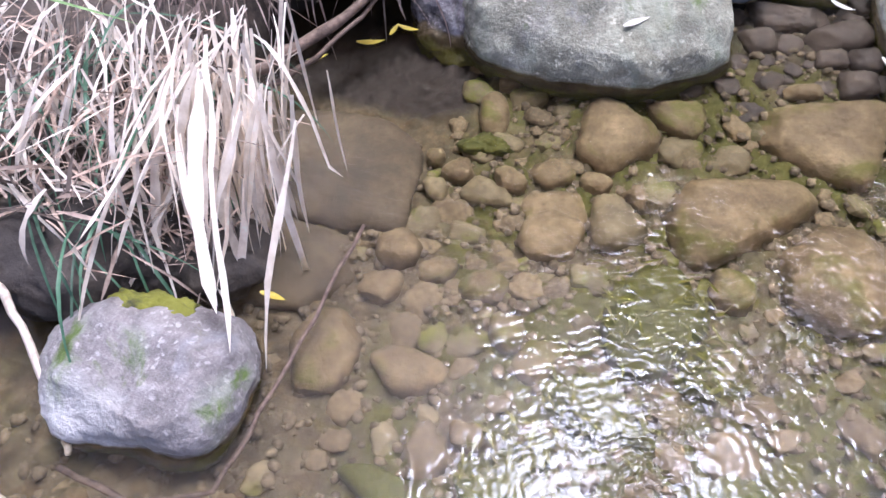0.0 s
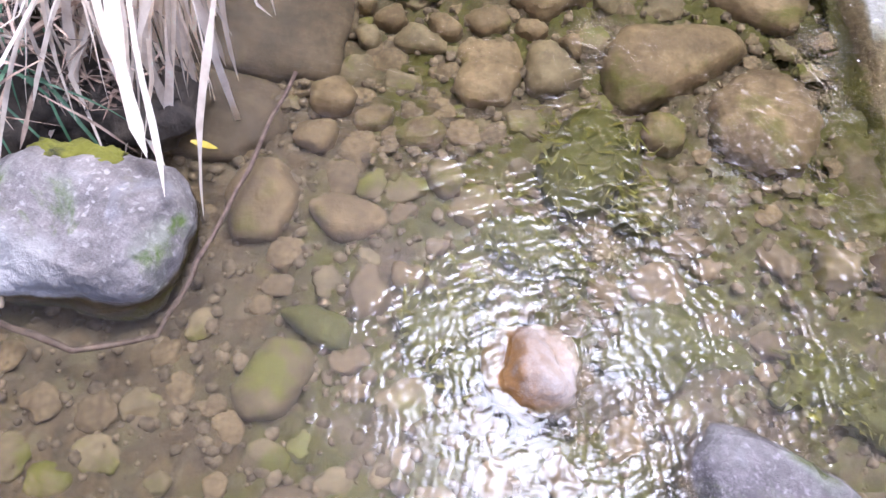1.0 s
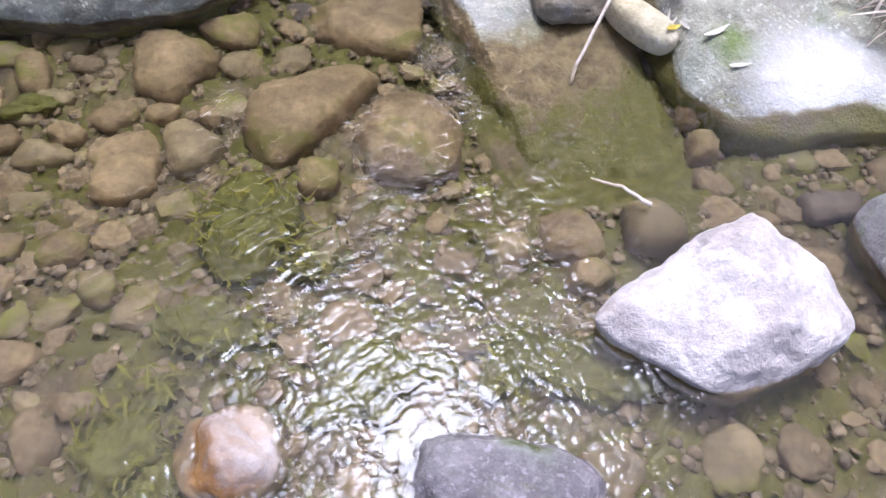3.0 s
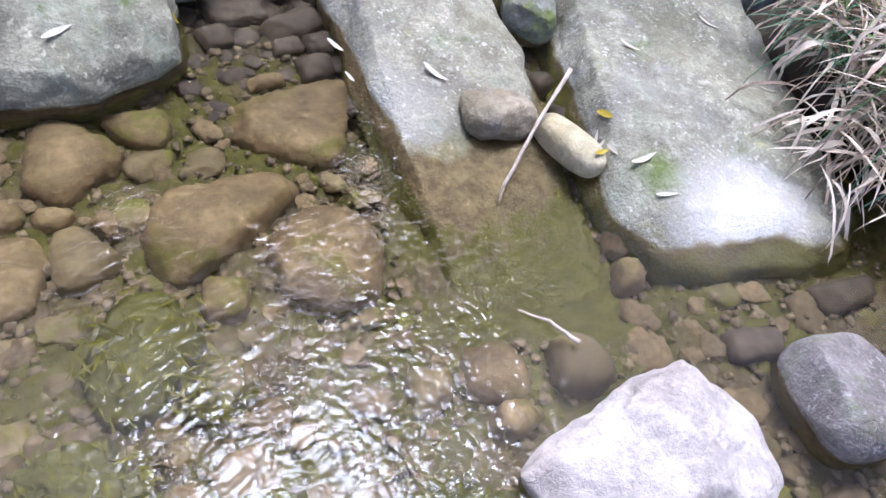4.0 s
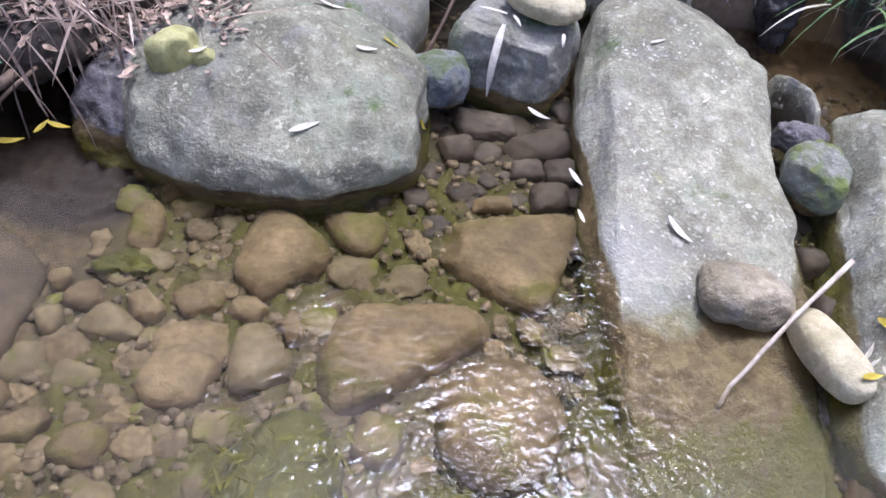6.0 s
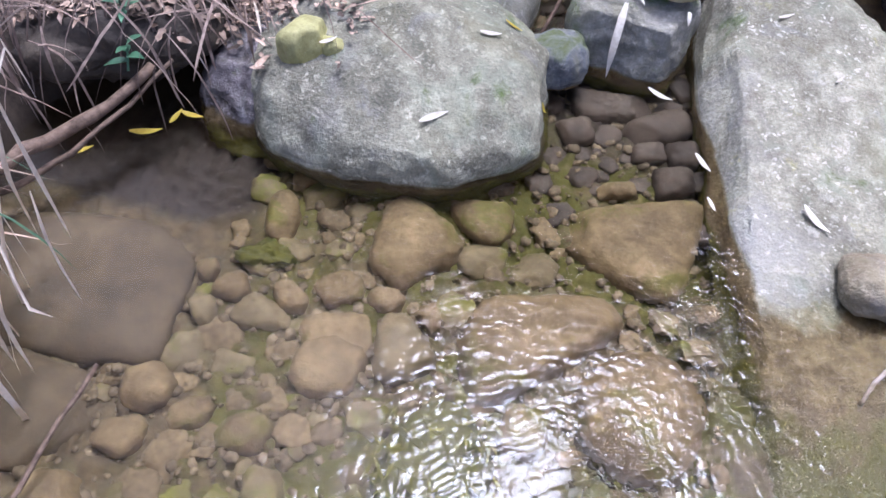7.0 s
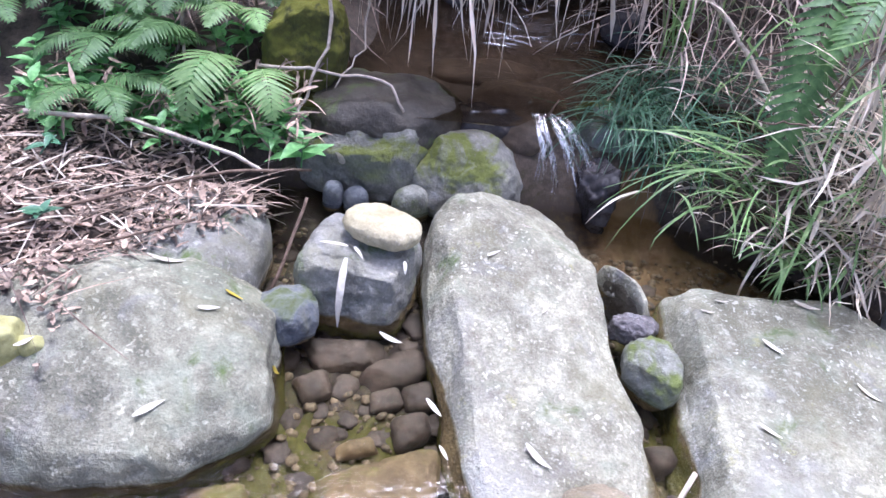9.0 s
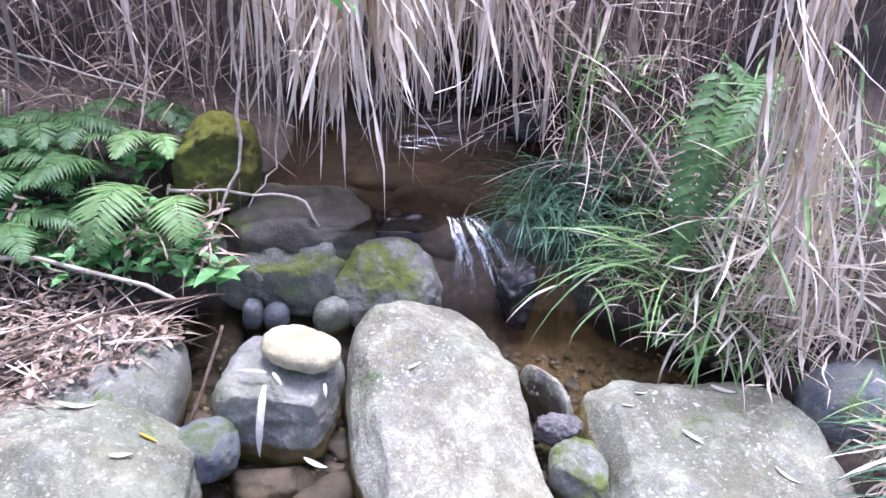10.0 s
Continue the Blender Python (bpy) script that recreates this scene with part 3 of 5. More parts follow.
rock("boulder", (1.40, 3.82, 0.225), (0.33, 0.22, 0.125), 4, M_flat, "flat damp boulder at the pool's edge", 14, "boulder", box=2.6, detail=5, rough=0.14)
rock("stone", (1.97, 3.93, 0.185), (0.20, 0.22, 0.105), -20, M_brown, "brown stone just under the pool's surface", 93, box=2.7, detail=5, rough=0.12)
rock("stone", (1.83, 4.22, 0.17), (0.24, 0.13, 0.09), 10, M_brown, "brown stone lying in the pool", 94, box=2.7, rough=0.12)
rock("boulder", (1.10, 3.90, 0.40), (0.15, 0.12, 0.25), -8, M_moss, "upright boulder wrapped in yellow-green moss", 16, "boulder", tilt=(0, 4), box=3.8, detail=6, rough=0.16, facets=((0.1, -1, 0.2, 0.85), (-0.5, -0.2, 1, 0.95)))
rock("stone", (2.36, 3.90, 0.17), (0.15, 0.15, 0.16), 20, M_green, "mossy stone beside the small cascade", 18, box=2.5, rough=0.08)
for k, (x, y, z, a) in enumerate(((2.02, 4.98, 0.40, 0.13), (2.42, 5.1, 0.46, 0.16), (1.72, 4.85, 0.38, 0.12), (2.2, 5.55, 0.5, 0.2))):
    rock("stone", (x, y, z), (a, a * 0.8, a * 0.75), 30 * k, M_wet, "dark wet stone under the reeds upstream", 80 + k, box=2.5, rough=0.2, chips=4)
rock("stone", (2.52, 4.60, 0.38), (0.12, 0.10, 0.10), 0, M_wet, "dark wet stone at the far end of the pool", 20, box=2.5, rough=0.2, chips=4)
rock("stone", (1.47, 3.06, 0.235), (0.135, 0.085, 0.05), -20, M_pale, "smooth cream-coloured stone lying on the squat boulder", 15, box=2.3, detail=5, rough=0.09)
rock("stone", (1.185, 2.825, 0.03), (0.11, 0.10, 0.092), 15, M_blue, "rounded blue-grey stone with a green side", 17, box=2.4, detail=5, rough=0.14, chips=3)
rock("stone", (2.34, 2.71, 0.03), (0.088, 0.112, 0.095), 10, M_green, "rounded green mossy stone wedged between boulders", 19, box=2.5, detail=5, rough=0.14, chips=3)
rock("stone", (2.315, 2.905, 0.025), (0.08, 0.055, 0.055), -12, M_wetgrey, "small rough purple-brown stone between the boulders", 22, box=2.8, detail=5, rough=0.25, chips=5)
rock("stone", (1.258, 3.50, 0.015), (0.040, 0.045, 0.075), 0, M_blue, "small rounded grey stone below the mossy boulder", 24)
rock("stone", (1.345, 3.50, 0.0), (0.05, 0.045, 0.075), 30, M_blue, "small rounded grey stone below the mossy boulder", 26)
rock("stone", (1.56, 3.50, 0.0), (0.075, 0.06, 0.10), 30, M_green, "small mossy stone below the wide boulder", 28)
rock("stone", (0.135, 0.955, -0.03), (0.235, 0.185, 0.17), 8, M_pinkish, "lilac-grey rounded stone with a mossy back below the grass", 23, box=2.7, detail=6, rough=0.10, facets=((0.0, -0.2, 1, 0.88), (-0.3, -1, 0.7, 0.95)), lobes=(1.0, 1.02, 0.95, 1.0, 1.05, 1.0, 0.85, 1.05))
rock("stone", (2.755, 1.24, -0.015), (0.125, 0.155, 0.125), 4, M_pinkish, "smooth grey stone beside the white stone", 27, box=3.4, detail=5, rough=0.05, facets=((0.1, 0.1, 1, 0.9), (-1, 0.2, 0.5, 0.95)))
rock("stone", (1.67, 0.79, -0.08), (0.20, 0.13, 0.14), -18, M_wetgrey, "dark wet grey stone just breaking the surface", 29, box=2.5, detail=5, rough=0.1, facets=((0.1, 0.1, 1, 0.85),))
rock("stone", (1.16, 0.93, -0.05), (0.10, 0.10, 0.09), 10, M_orange, "ochre stone with a highlight coloured onto its top, washed by the stream", 31, box=2.4, detail=5, rough=0.14, facets=((0.5, 0.3, 1, 0.86), (-0.8, 0.2, 0.7, 0.8)))
rock("stone", (0.54, 2.46, 0.21), (0.07, 0.065, 0.065), 10, M_lime, "yellow-green angular stone on the leaf litter", 33, box=3.0, chips=4)
rock("stone", (0.62, 2.47, 0.2), (0.035, 0.03, 0.04), 40, M_lime, "small yellowish stone on the leaf litter", 35, box=2.8, chips=2)
rock("stone", (2.11, 2.20, 0.035), (0.115, 0.09, 0.06), 5, M_tan, "rounded tan stone lying on the flat boulder", 37, box=2.7, detail=5, rough=0.12, chips=4)
rock("stone", (2.30, 2.075, 0.03), (0.055, 0.125, 0.05), 32, M_pale, "bottle-shaped cream stone lying by the flat boulder", 39, box=2.8, rough=0.04)
rock("stone", (3.42, 2.95, 0.08), (0.22, 0.18, 0.14), 10, M_blue, "grey-green stone under the bank grass", 40, box=2.5)
rock("moss_patch", (0.09, 1.09, 0.075), (0.12, 0.05, 0.03), 5, M_moss, "strip of green moss on the back of the lilac-grey stone", 65, "moss", tilt=(-25, 0), detail=5, rough=0.35)
rock("soil_ledge", (0.0, 1.30, -0.02), (0.22, 0.13, 0.11), 10, M_soil, "crumbling dark soil ledge behind the lilac-grey stone", 68, "soil", box=2.6, detail=5, rough=0.25)
rock("soil_ledge", (-0.28, 1.22, 0.0), (0.24, 0.20, 0.15), -15, M_soil, "crumbling dark soil ledge under the hanging grass", 69, "soil", box=2.6, detail=5, rough=0.25)
rock("soil_ledge", (-0.02, 2.42, 0.14), (0.30, 0.16, 0.10), 30, M_soil, "dark soil overhang matted with roots above the water", 70, "soil", box=2.6, detail=5, rough=0.3)
wedge = rock("stone", (2.305, 3.06, -0.01), (0.06, 0.13, 0.125), 26, M_slab, "leaning stone plate with a pale ridge and a dark face", 21, box=2.5, detail=5, rough=0.12, facets=((-1, 0, 0.3, 0.15), (0.9, 0, 0.6, 0.8)))
dark_face = part("dark_face", rock_bmesh(0.008, 0.108, 0.095, 71, box=2.4, rough=0.12), M_flat, wedge, "dark face")
dark_face.matrix_local = pose(-0.012, -0.006, -0.014, 0, 8, 0)
# ---- stones under water ----
def cobble_bmesh(sides, c, seed, detail=4, rough=0.05, corner=9.0, edge=3.0, cuts=4, faces=()):
    """A flat-topped river stone. sides: (degrees, metres) of each flank as seen from above; c: half-height; corner, edge: how sharp its corners and its rim are; faces: broken faces, as a direction and its distance."""
    bm = bmesh.new()
    bmesh.ops.create_icosphere(bm, subdivisions=detail, radius=1.0)
    rnd = random.Random(seed)
    shift = Vector((rnd.uniform(-50, 50), rnd.uniform(-50, 50), rnd.uniform(-50, 50)))
    flanks = [(math.cos(radians(a)), math.sin(radians(a)), r) for a, r in sides]
    size = sum(r for a, r in sides) / len(sides)
    planes = []
    for _ in range(cuts):
        an, lift = rnd.uniform(0, 2 * math.pi), rnd.uniform(0.5, 2.2)
        n = Vector((math.cos(an), math.sin(an), lift)).normalized()
        planes.append((n, rnd.uniform(0.84, 0.99) * (size * math.hypot(n.x, n.y) + c * n.z) / (1 + 0.25 * math.hypot(n.x, n.y))))
    planes += [(Vector((nx, ny, nz)).normalized(), far) for nx, ny, nz, far in faces]
    for v in bm.verts:
        d = v.co.normalized()
        reach = sum(max(0.0, (d.x * fx + d.y * fy) / r) ** corner for fx, fy, r in flanks) ** (1 / corner)
        k = (reach ** edge + (abs(d.z) / c) ** edge) ** (-1 / edge)
        p = d * k
        for n, far in planes:
            over = p.dot(n) - far
            if over > 0:
                p -= n * over * 0.85
        s = p / size
        v.co = p + d * size * rough * (noise.fractal(s * 1.3 + shift, 0.9, 2.1, 3) + (0.3 * noise.fractal(s * 5 + shift, 0.7, 2.1, 4) if detail > 3 else 0))
    return bm


white_stone = link_mesh("stone", cobble_bmesh(((118, 0.175), (88, 0.185), (25, 0.235), (-25, 0.25), (-70, 0.175), (-125, 0.20), (172, 0.32)), 0.21, 25, 6, 0.075, 12.0, 5.0, 0, ((-0.22, -0.34, 1, 0.085), (0.45, -0.22, 1, 0.125), (-0.6, 0.75, 1.0, 0.15), (0.9, 0.6, 1.2, 0.19), (0.0, -1, 0.9, 0.125))), M_white)
white_stone.matrix_world = pose(2.235, 1.125, 0.005)
thing(white_stone, "angular white stone with broken faces standing out of the stream", "stone")
bed_places = []


def bed_stone(x, y, top, mat, label, seed, *sides):
    size = sum(r for a, r in sides) / len(sides)
    ob = link_mesh("bed_stone", cobble_bmesh(sides, top + 0.125, seed, 5 if size > 0.09 else 4, 0.07 if len(sides) > 4 else 0.11, 9.0 if len(sides) > 5 else 5.0), mat)
    ob.matrix_world = pose(x, y, -0.125, random.Random(seed).uniform(-4, 4), random.Random(seed + 1).uniform(-4, 4))
    bed_places.append((x, y, size))
    return thing(ob, label, "stone")


bed_stone(0.96, 2.09, -0.040, M_bed, "rounded triangular silted stone under water", 200, (110, 0.157), (60, 0.112), (10, 0.138), (-40, 0.116), (-115, 0.137), (-170, 0.106), (165, 0.126))
bed_stone(1.13, 2.22, -0.070, M_bed, "low silted stone behind the triangular one", 201, (105, 0.066), (20, 0.08), (-20, 0.08), (-100, 0.076), (-140, 0.07))
bed_stone(1.53, 2.26, -0.045, M_bed, "long silted stone beside the flat boulder", 202, (120, 0.143), (105, 0.138), (0, 0.171), (-20, 0.166), (-80, 0.189), (-120, 0.147), (-145, 0.204))
bed_stone(1.32, 1.88, -0.020, M_bed, "flat angular silted stone just under the surface", 203, (105, 0.123), (40, 0.24), (-40, 0.107), (-50, 0.112), (-120, 0.215), (-160, 0.187), (165, 0.151))
bed_stone(1.60, 1.76, -0.015, M_bed, "round silted stone just under the ripples", 204, (85, 0.16), (35, 0.146), (-15, 0.137), (-70, 0.159), (-120, 0.154), (-165, 0.14), (145, 0.144))
bed_stone(0.88, 1.68, -0.060, M_bed, "squarish silted stone under water", 205, (125, 0.081), (75, 0.081), (-5, 0.08), (-75, 0.079), (-120, 0.087), (-180, 0.083))
bed_stone(1.03, 1.77, -0.055, M_bed_moss, "silted stone with an algae edge under water", 206, (100, 0.101), (45, 0.068), (-40, 0.083), (-95, 0.094), (-170, 0.064))
bed_stone(0.87, 1.77, -0.080, M_bed, "low silted stone behind the squarish one", 207, (155, 0.092), (105, 0.064), (30, 0.086), (-10, 0.091), (-80, 0.065), (-140, 0.084))
bed_stone(0.60, 2.08, -0.070, M_bed, "upright silted stone near the large boulder", 208, (145, 0.075), (40, 0.054), (5, 0.048), (-80, 0.084), (-160, 0.045))
bed_stone(0.49, 1.86, -0.080, M_bed, "small silted pebble beside the broad stone", 209, (125, 0.03), (45, 0.031), (-15, 0.027), (-95, 0.033), (-155, 0.027))
bed_stone(0.53, 1.75, -0.080, M_bed_moss, "small silted pebble beside the broad stone", 210, (115, 0.05), (45, 0.032), (-5, 0.043), (-100, 0.041), (-145, 0.031))
bed_stone(0.57, 1.83, -0.080, M_bed, "small silted pebble under still water", 211, (125, 0.041), (35, 0.042), (-45, 0.044), (-105, 0.041), (165, 0.043))
bed_stone(0.67, 1.77, -0.075, M_bed_moss, "silted stone with a green tinge under water", 212, (155, 0.062), (70, 0.046), (10, 0.08), (-75, 0.047), (-110, 0.055))
bed_stone(0.72, 1.84, -0.075, M_bed, "small silted stone under still water", 213, (135, 0.054), (60, 0.033), (-15, 0.051), (-90, 0.042), (-140, 0.035))
bed_stone(0.83, 1.90, -0.080, M_bed, "flattish silted stone under still water", 214, (130, 0.049), (70, 0.059), (10, 0.063), (-55, 0.05), (-135, 0.057))
bed_stone(0.95, 1.90, -0.080, M_bed, "small silted stone under still water", 215, (135, 0.042), (70, 0.035), (-30, 0.041), (-95, 0.037), (-150, 0.044))
bed_stone(1.07, 1.88, -0.080, M_bed, "small silted stone beside the flat angular one", 216, (135, 0.035), (35, 0.028), (-15, 0.035), (-125, 0.027))
bed_stone(0.14, 1.71, -0.045, M_silt, "broad silt-covered stone under still water", 217, (115, 0.24), (100, 0.219), (65, 0.296), (10, 0.346), (-80, 0.218), (-85, 0.207), (-145, 0.339))
bed_stone(0.19, 1.40, -0.065, M_silt, "low silt-covered stone beside the broad one", 218, (95, 0.136), (85, 0.14), (25, 0.238), (-30, 0.214), (-80, 0.159), (-140, 0.178))
bed_stone(0.51, 1.52, -0.055, M_bed, "round silted stone beside the broad one", 219, (120, 0.057), (60, 0.06), (5, 0.061), (-55, 0.059), (-110, 0.06), (-165, 0.059))
bed_stone(0.51, 1.40, -0.075, M_bed, "small silted stone in the shallows", 220, (175, 0.056), (110, 0.042), (25, 0.056), (-25, 0.049), (-100, 0.045))
bed_stone(0.63, 1.49, -0.080, M_bed, "small silted stone in the shallows", 221, (135, 0.036), (70, 0.049), (-15, 0.041), (-70, 0.04), (-150, 0.051))
bed_stone(0.76, 1.48, -0.075, M_bed, "small silted stone in the shallows", 222, (125, 0.046), (70, 0.057), (-5, 0.058), (-80, 0.047), (-145, 0.062))
bed_stone(1.18, 1.51, -0.045, M_algae, "stone covered in bright green algae under water", 223, (165, 0.103), (110, 0.158), (35, 0.13), (-25, 0.108), (-85, 0.159), (-155, 0.131))
bed_stone(1.35, 1.65, -0.065, M_bed, "narrow silted stone under the riffle", 224, (90, 0.059), (0, 0.054), (-60, 0.063), (-120, 0.063), (180, 0.055))
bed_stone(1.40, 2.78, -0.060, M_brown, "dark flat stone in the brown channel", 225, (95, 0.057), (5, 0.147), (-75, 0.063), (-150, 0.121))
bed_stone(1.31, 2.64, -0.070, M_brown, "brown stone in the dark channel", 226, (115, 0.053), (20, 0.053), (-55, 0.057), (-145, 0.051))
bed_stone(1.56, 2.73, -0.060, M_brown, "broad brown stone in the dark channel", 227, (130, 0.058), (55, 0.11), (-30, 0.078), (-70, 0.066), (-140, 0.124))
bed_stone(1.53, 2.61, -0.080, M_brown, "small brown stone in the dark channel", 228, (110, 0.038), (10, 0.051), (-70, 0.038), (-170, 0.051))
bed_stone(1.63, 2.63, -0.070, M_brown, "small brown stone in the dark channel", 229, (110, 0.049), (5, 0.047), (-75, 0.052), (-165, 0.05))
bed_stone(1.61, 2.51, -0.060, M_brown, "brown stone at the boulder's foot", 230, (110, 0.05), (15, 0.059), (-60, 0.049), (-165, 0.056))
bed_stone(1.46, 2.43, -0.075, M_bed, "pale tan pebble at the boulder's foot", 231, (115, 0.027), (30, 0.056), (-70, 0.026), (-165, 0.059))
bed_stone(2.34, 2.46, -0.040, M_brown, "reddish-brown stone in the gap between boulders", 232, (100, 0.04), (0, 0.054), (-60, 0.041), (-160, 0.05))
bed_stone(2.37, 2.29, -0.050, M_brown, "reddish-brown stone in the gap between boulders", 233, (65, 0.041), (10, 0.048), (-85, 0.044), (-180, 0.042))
bed_stone(2.16, 1.41, -0.015, M_bed_moss, "rounded tan stone near the white stone", 234, (95, 0.086), (30, 0.071), (-45, 0.087), (-100, 0.078), (175, 0.072))
bed_stone(1.97, 1.29, -0.050, M_bed, "small silted stone near the white stone", 235, (90, 0.043), (20, 0.057), (-65, 0.044), (-120, 0.05), (160, 0.054))
bed_stone(1.95, 1.41, -0.050, M_bed, "silted stone under the riffle", 236, (100, 0.08), (25, 0.073), (-25, 0.089), (-100, 0.072), (175, 0.078))
bed_stone(1.79, 1.38, -0.065, M_bed_moss, "silted stone under the riffle", 237, (95, 0.054), (0, 0.054), (-70, 0.053), (-175, 0.05))
bed_stone(1.35, 1.43, -0.070, M_bed_moss, "algae-edged stone beside the green one", 238, (85, 0.071), (25, 0.071), (-30, 0.059), (-90, 0.077), (180, 0.054))
bed_stone(0.85, 1.37, -0.075, M_bed_moss, "silted stone in the shallows", 239, (95, 0.05), (25, 0.044), (-35, 0.053), (-105, 0.05), (-170, 0.043))
bed_stone(3.01, 1.58, -0.050, M_brown, "brown stone at the broad boulder's foot", 240, (100, 0.045), (-20, 0.096), (-75, 0.05), (-155, 0.106))
bed_stone(2.66, 1.44, -0.060, M_brown, "brown stone at the broad boulder's foot", 241, (90, 0.047), (-20, 0.075), (-90, 0.051), (-180, 0.08))
bed_stone(2.38, 1.67, -0.050, M_bed, "silted stone between the boulders", 242, (90, 0.052), (-10, 0.044), (-80, 0.048), (170, 0.041))
bed_stone(2.40, 1.80, -0.050, M_bed, "silted stone between the boulders", 243, (100, 0.051), (-10, 0.042), (-100, 0.057), (175, 0.047))
bed_stone(0.64, 0.78, -0.060, M_bed_moss, "long stone edged with olive algae in the shallows", 244, (165, 0.064), (95, 0.091), (25, 0.086), (-15, 0.066), (-65, 0.084), (-140, 0.091))
bed_stone(0.69, 0.92, -0.085, M_algae, "low stone furred with olive algae under water", 245, (120, 0.058), (85, 0.041), (20, 0.07), (-85, 0.048), (-115, 0.039))
bed_stone(0.66, 1.20, -0.075, M_bed, "low reddish silted stone in the shallows", 246, (120, 0.067), (80, 0.057), (-5, 0.092), (-65, 0.061), (-130, 0.067))
bed_stone(0.45, 1.19, -0.065, M_bed, "silted stone beside the grassy bank", 247, (165, 0.092), (95, 0.107), (15, 0.087), (-10, 0.088), (-70, 0.112), (-150, 0.088))
for k, (x, y, a, b, turn) in enumerate([(0.95, 1.02, 0.13, 0.08, 60), (0.62, 1.95, 0.07, 0.05, 0), (1.45, 1.08, 0.16, 0.09, 10), (1.95, 1.05, 0.14, 0.09, -20), (1.10, 1.24, 0.12, 0.08, -20), (1.03, 0.92, 0.08, 0.06, 20), (1.33, 1.40, 0.07, 0.06, 0), (1.78, 1.10, 0.11, 0.07, 15)]):
    rock("bed_stone", (x, y, -0.125), (a, b, 0.045), turn, M_algae, "low stone furred with olive algae under water", 500 + k, box=2.3, detail=5, rough=0.35, lobes=(1.1, 0.75, 1.05, 0.8, 1.2, 0.9, 0.7))

# ---- loose pebbles ----
pebble_rnd = random.Random(4)
taken = list(bed_places)
taken += [(0.13, 0.95, 0.2), (1.17, 0.93, 0.08), (1.67, 0.79, 0.16), (2.2, 1.14, 0.2)]
pebble_meshes = []
for k in range(13):
    bm = rock_bmesh(1, 0.78 + 0.04 * (k % 4), 0.62, 700 + k, box=2.3 + 0.2 * (k % 5), detail=3, rough=0.3, chips=5 + k % 4)
    me = bpy.data.meshes.new("pebble")
    bm.to_mesh(me)
    bm.free()
    me.polygons.foreach_set("use_smooth", [True] * len(me.polygons))
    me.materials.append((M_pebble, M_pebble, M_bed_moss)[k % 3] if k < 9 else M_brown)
    pebble_meshes.append(me)


def in_boulder(x, y):
    return (1.70 < x + 0.12 * (y - 2.5) < 2.25 and y > 1.5) or (((x - 0.68) / 0.5) ** 2 + ((y - 2.6) / 0.33) ** 2 < 1) or (2.4 < x < 3.1 and 1.75 < y < 3.1) or (1.22 < x < 1.58 and 2.86 < y < 3.2)


count = 0
for _ in range(9000):
    if count >= 290:
        break
    x, y = pebble_rnd.uniform(0.0, 2.9), pebble_rnd.uniform(0.35, 3.3)
    crowded = 0.4 < x < 1.3 and 1.3 < y < 2.3 or 1.3 < x < 1.7 and 2.3 < y < 2.9
    if x < left_edge(y) + 0.08 or in_boulder(x, y) or (x < 0.5 and y > 1.9) or (not crowded and pebble_rnd.random() < 0.55):
        continue
    r = pebble_rnd.choice((0.025, 0.034, 0.042, 0.05, 0.06, 0.07))
    if y < 1.35:
        r *= 1.15
    if any((x - u) ** 2 + (y - v) ** 2 < (w + r * (0.5 if crowded else 0.9)) ** 2 for u, v, w in taken):
        continue
    taken.append((x, y, r * 0.8))
    # pebbles here take the darker stone, with the shade painted in
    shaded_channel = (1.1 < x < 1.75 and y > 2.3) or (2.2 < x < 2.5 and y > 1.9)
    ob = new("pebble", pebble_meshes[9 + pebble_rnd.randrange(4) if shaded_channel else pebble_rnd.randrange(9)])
    ob.matrix_world = pose(x, y, bed_level(y) + r * 0.02, pebble_rnd.uniform(-14, 14), pebble_rnd.uniform(-14, 14), pebble_rnd.uniform(0, 360)) @ Matrix.Diagonal((r, r, r * 0.7, 1))
    thing(ob, "brown silt-coated pebble on the stream bed", "pebble", "pebbles on the stream bed")
    count += 1

gravel_v, gravel_f = [], []
ico = bmesh.new()
bmesh.ops.create_icosphere(ico, subdivisions=1, radius=1.0)
ico_v = [v.co.copy() for v in ico.verts]
ico_f = [[v.index for v in f.verts] for f in ico.faces]
ico.free()
for _ in range(11000):
    x, y = pebble_rnd.uniform(-0.2, 3.2), pebble_rnd.uniform(0.1, 3.4)
    if x < left_edge(y) or in_boulder(x, y) or (x < 0.6 and y > 1.9):
        continue
    r = 0.006 + 0.014 * pebble_rnd.random() ** 2
    m = pose(x, y, ground_height(x, y) + r * 0.2, pebble_rnd.uniform(-30, 30), pebble_rnd.uniform(-30, 30), pebble_rnd.uniform(0, 360)) @ Matrix.Diagonal((r * pebble_rnd.uniform(0.8, 1.5), r, r * 0.6, 1))
    o = len(gravel_v)
    gravel_v += [tuple(m @ (v * pebble_rnd.uniform(0.85, 1.1))) for v in ico_v]
    gravel_f += [[o + i for i in f] for f in ico_f]
gravel = data_object("gravel", gravel_v, gravel_f, M_gravelbit)
thing(gravel, "fine brown gravel scattered over the stream bed", "gravel", kind="stuff")


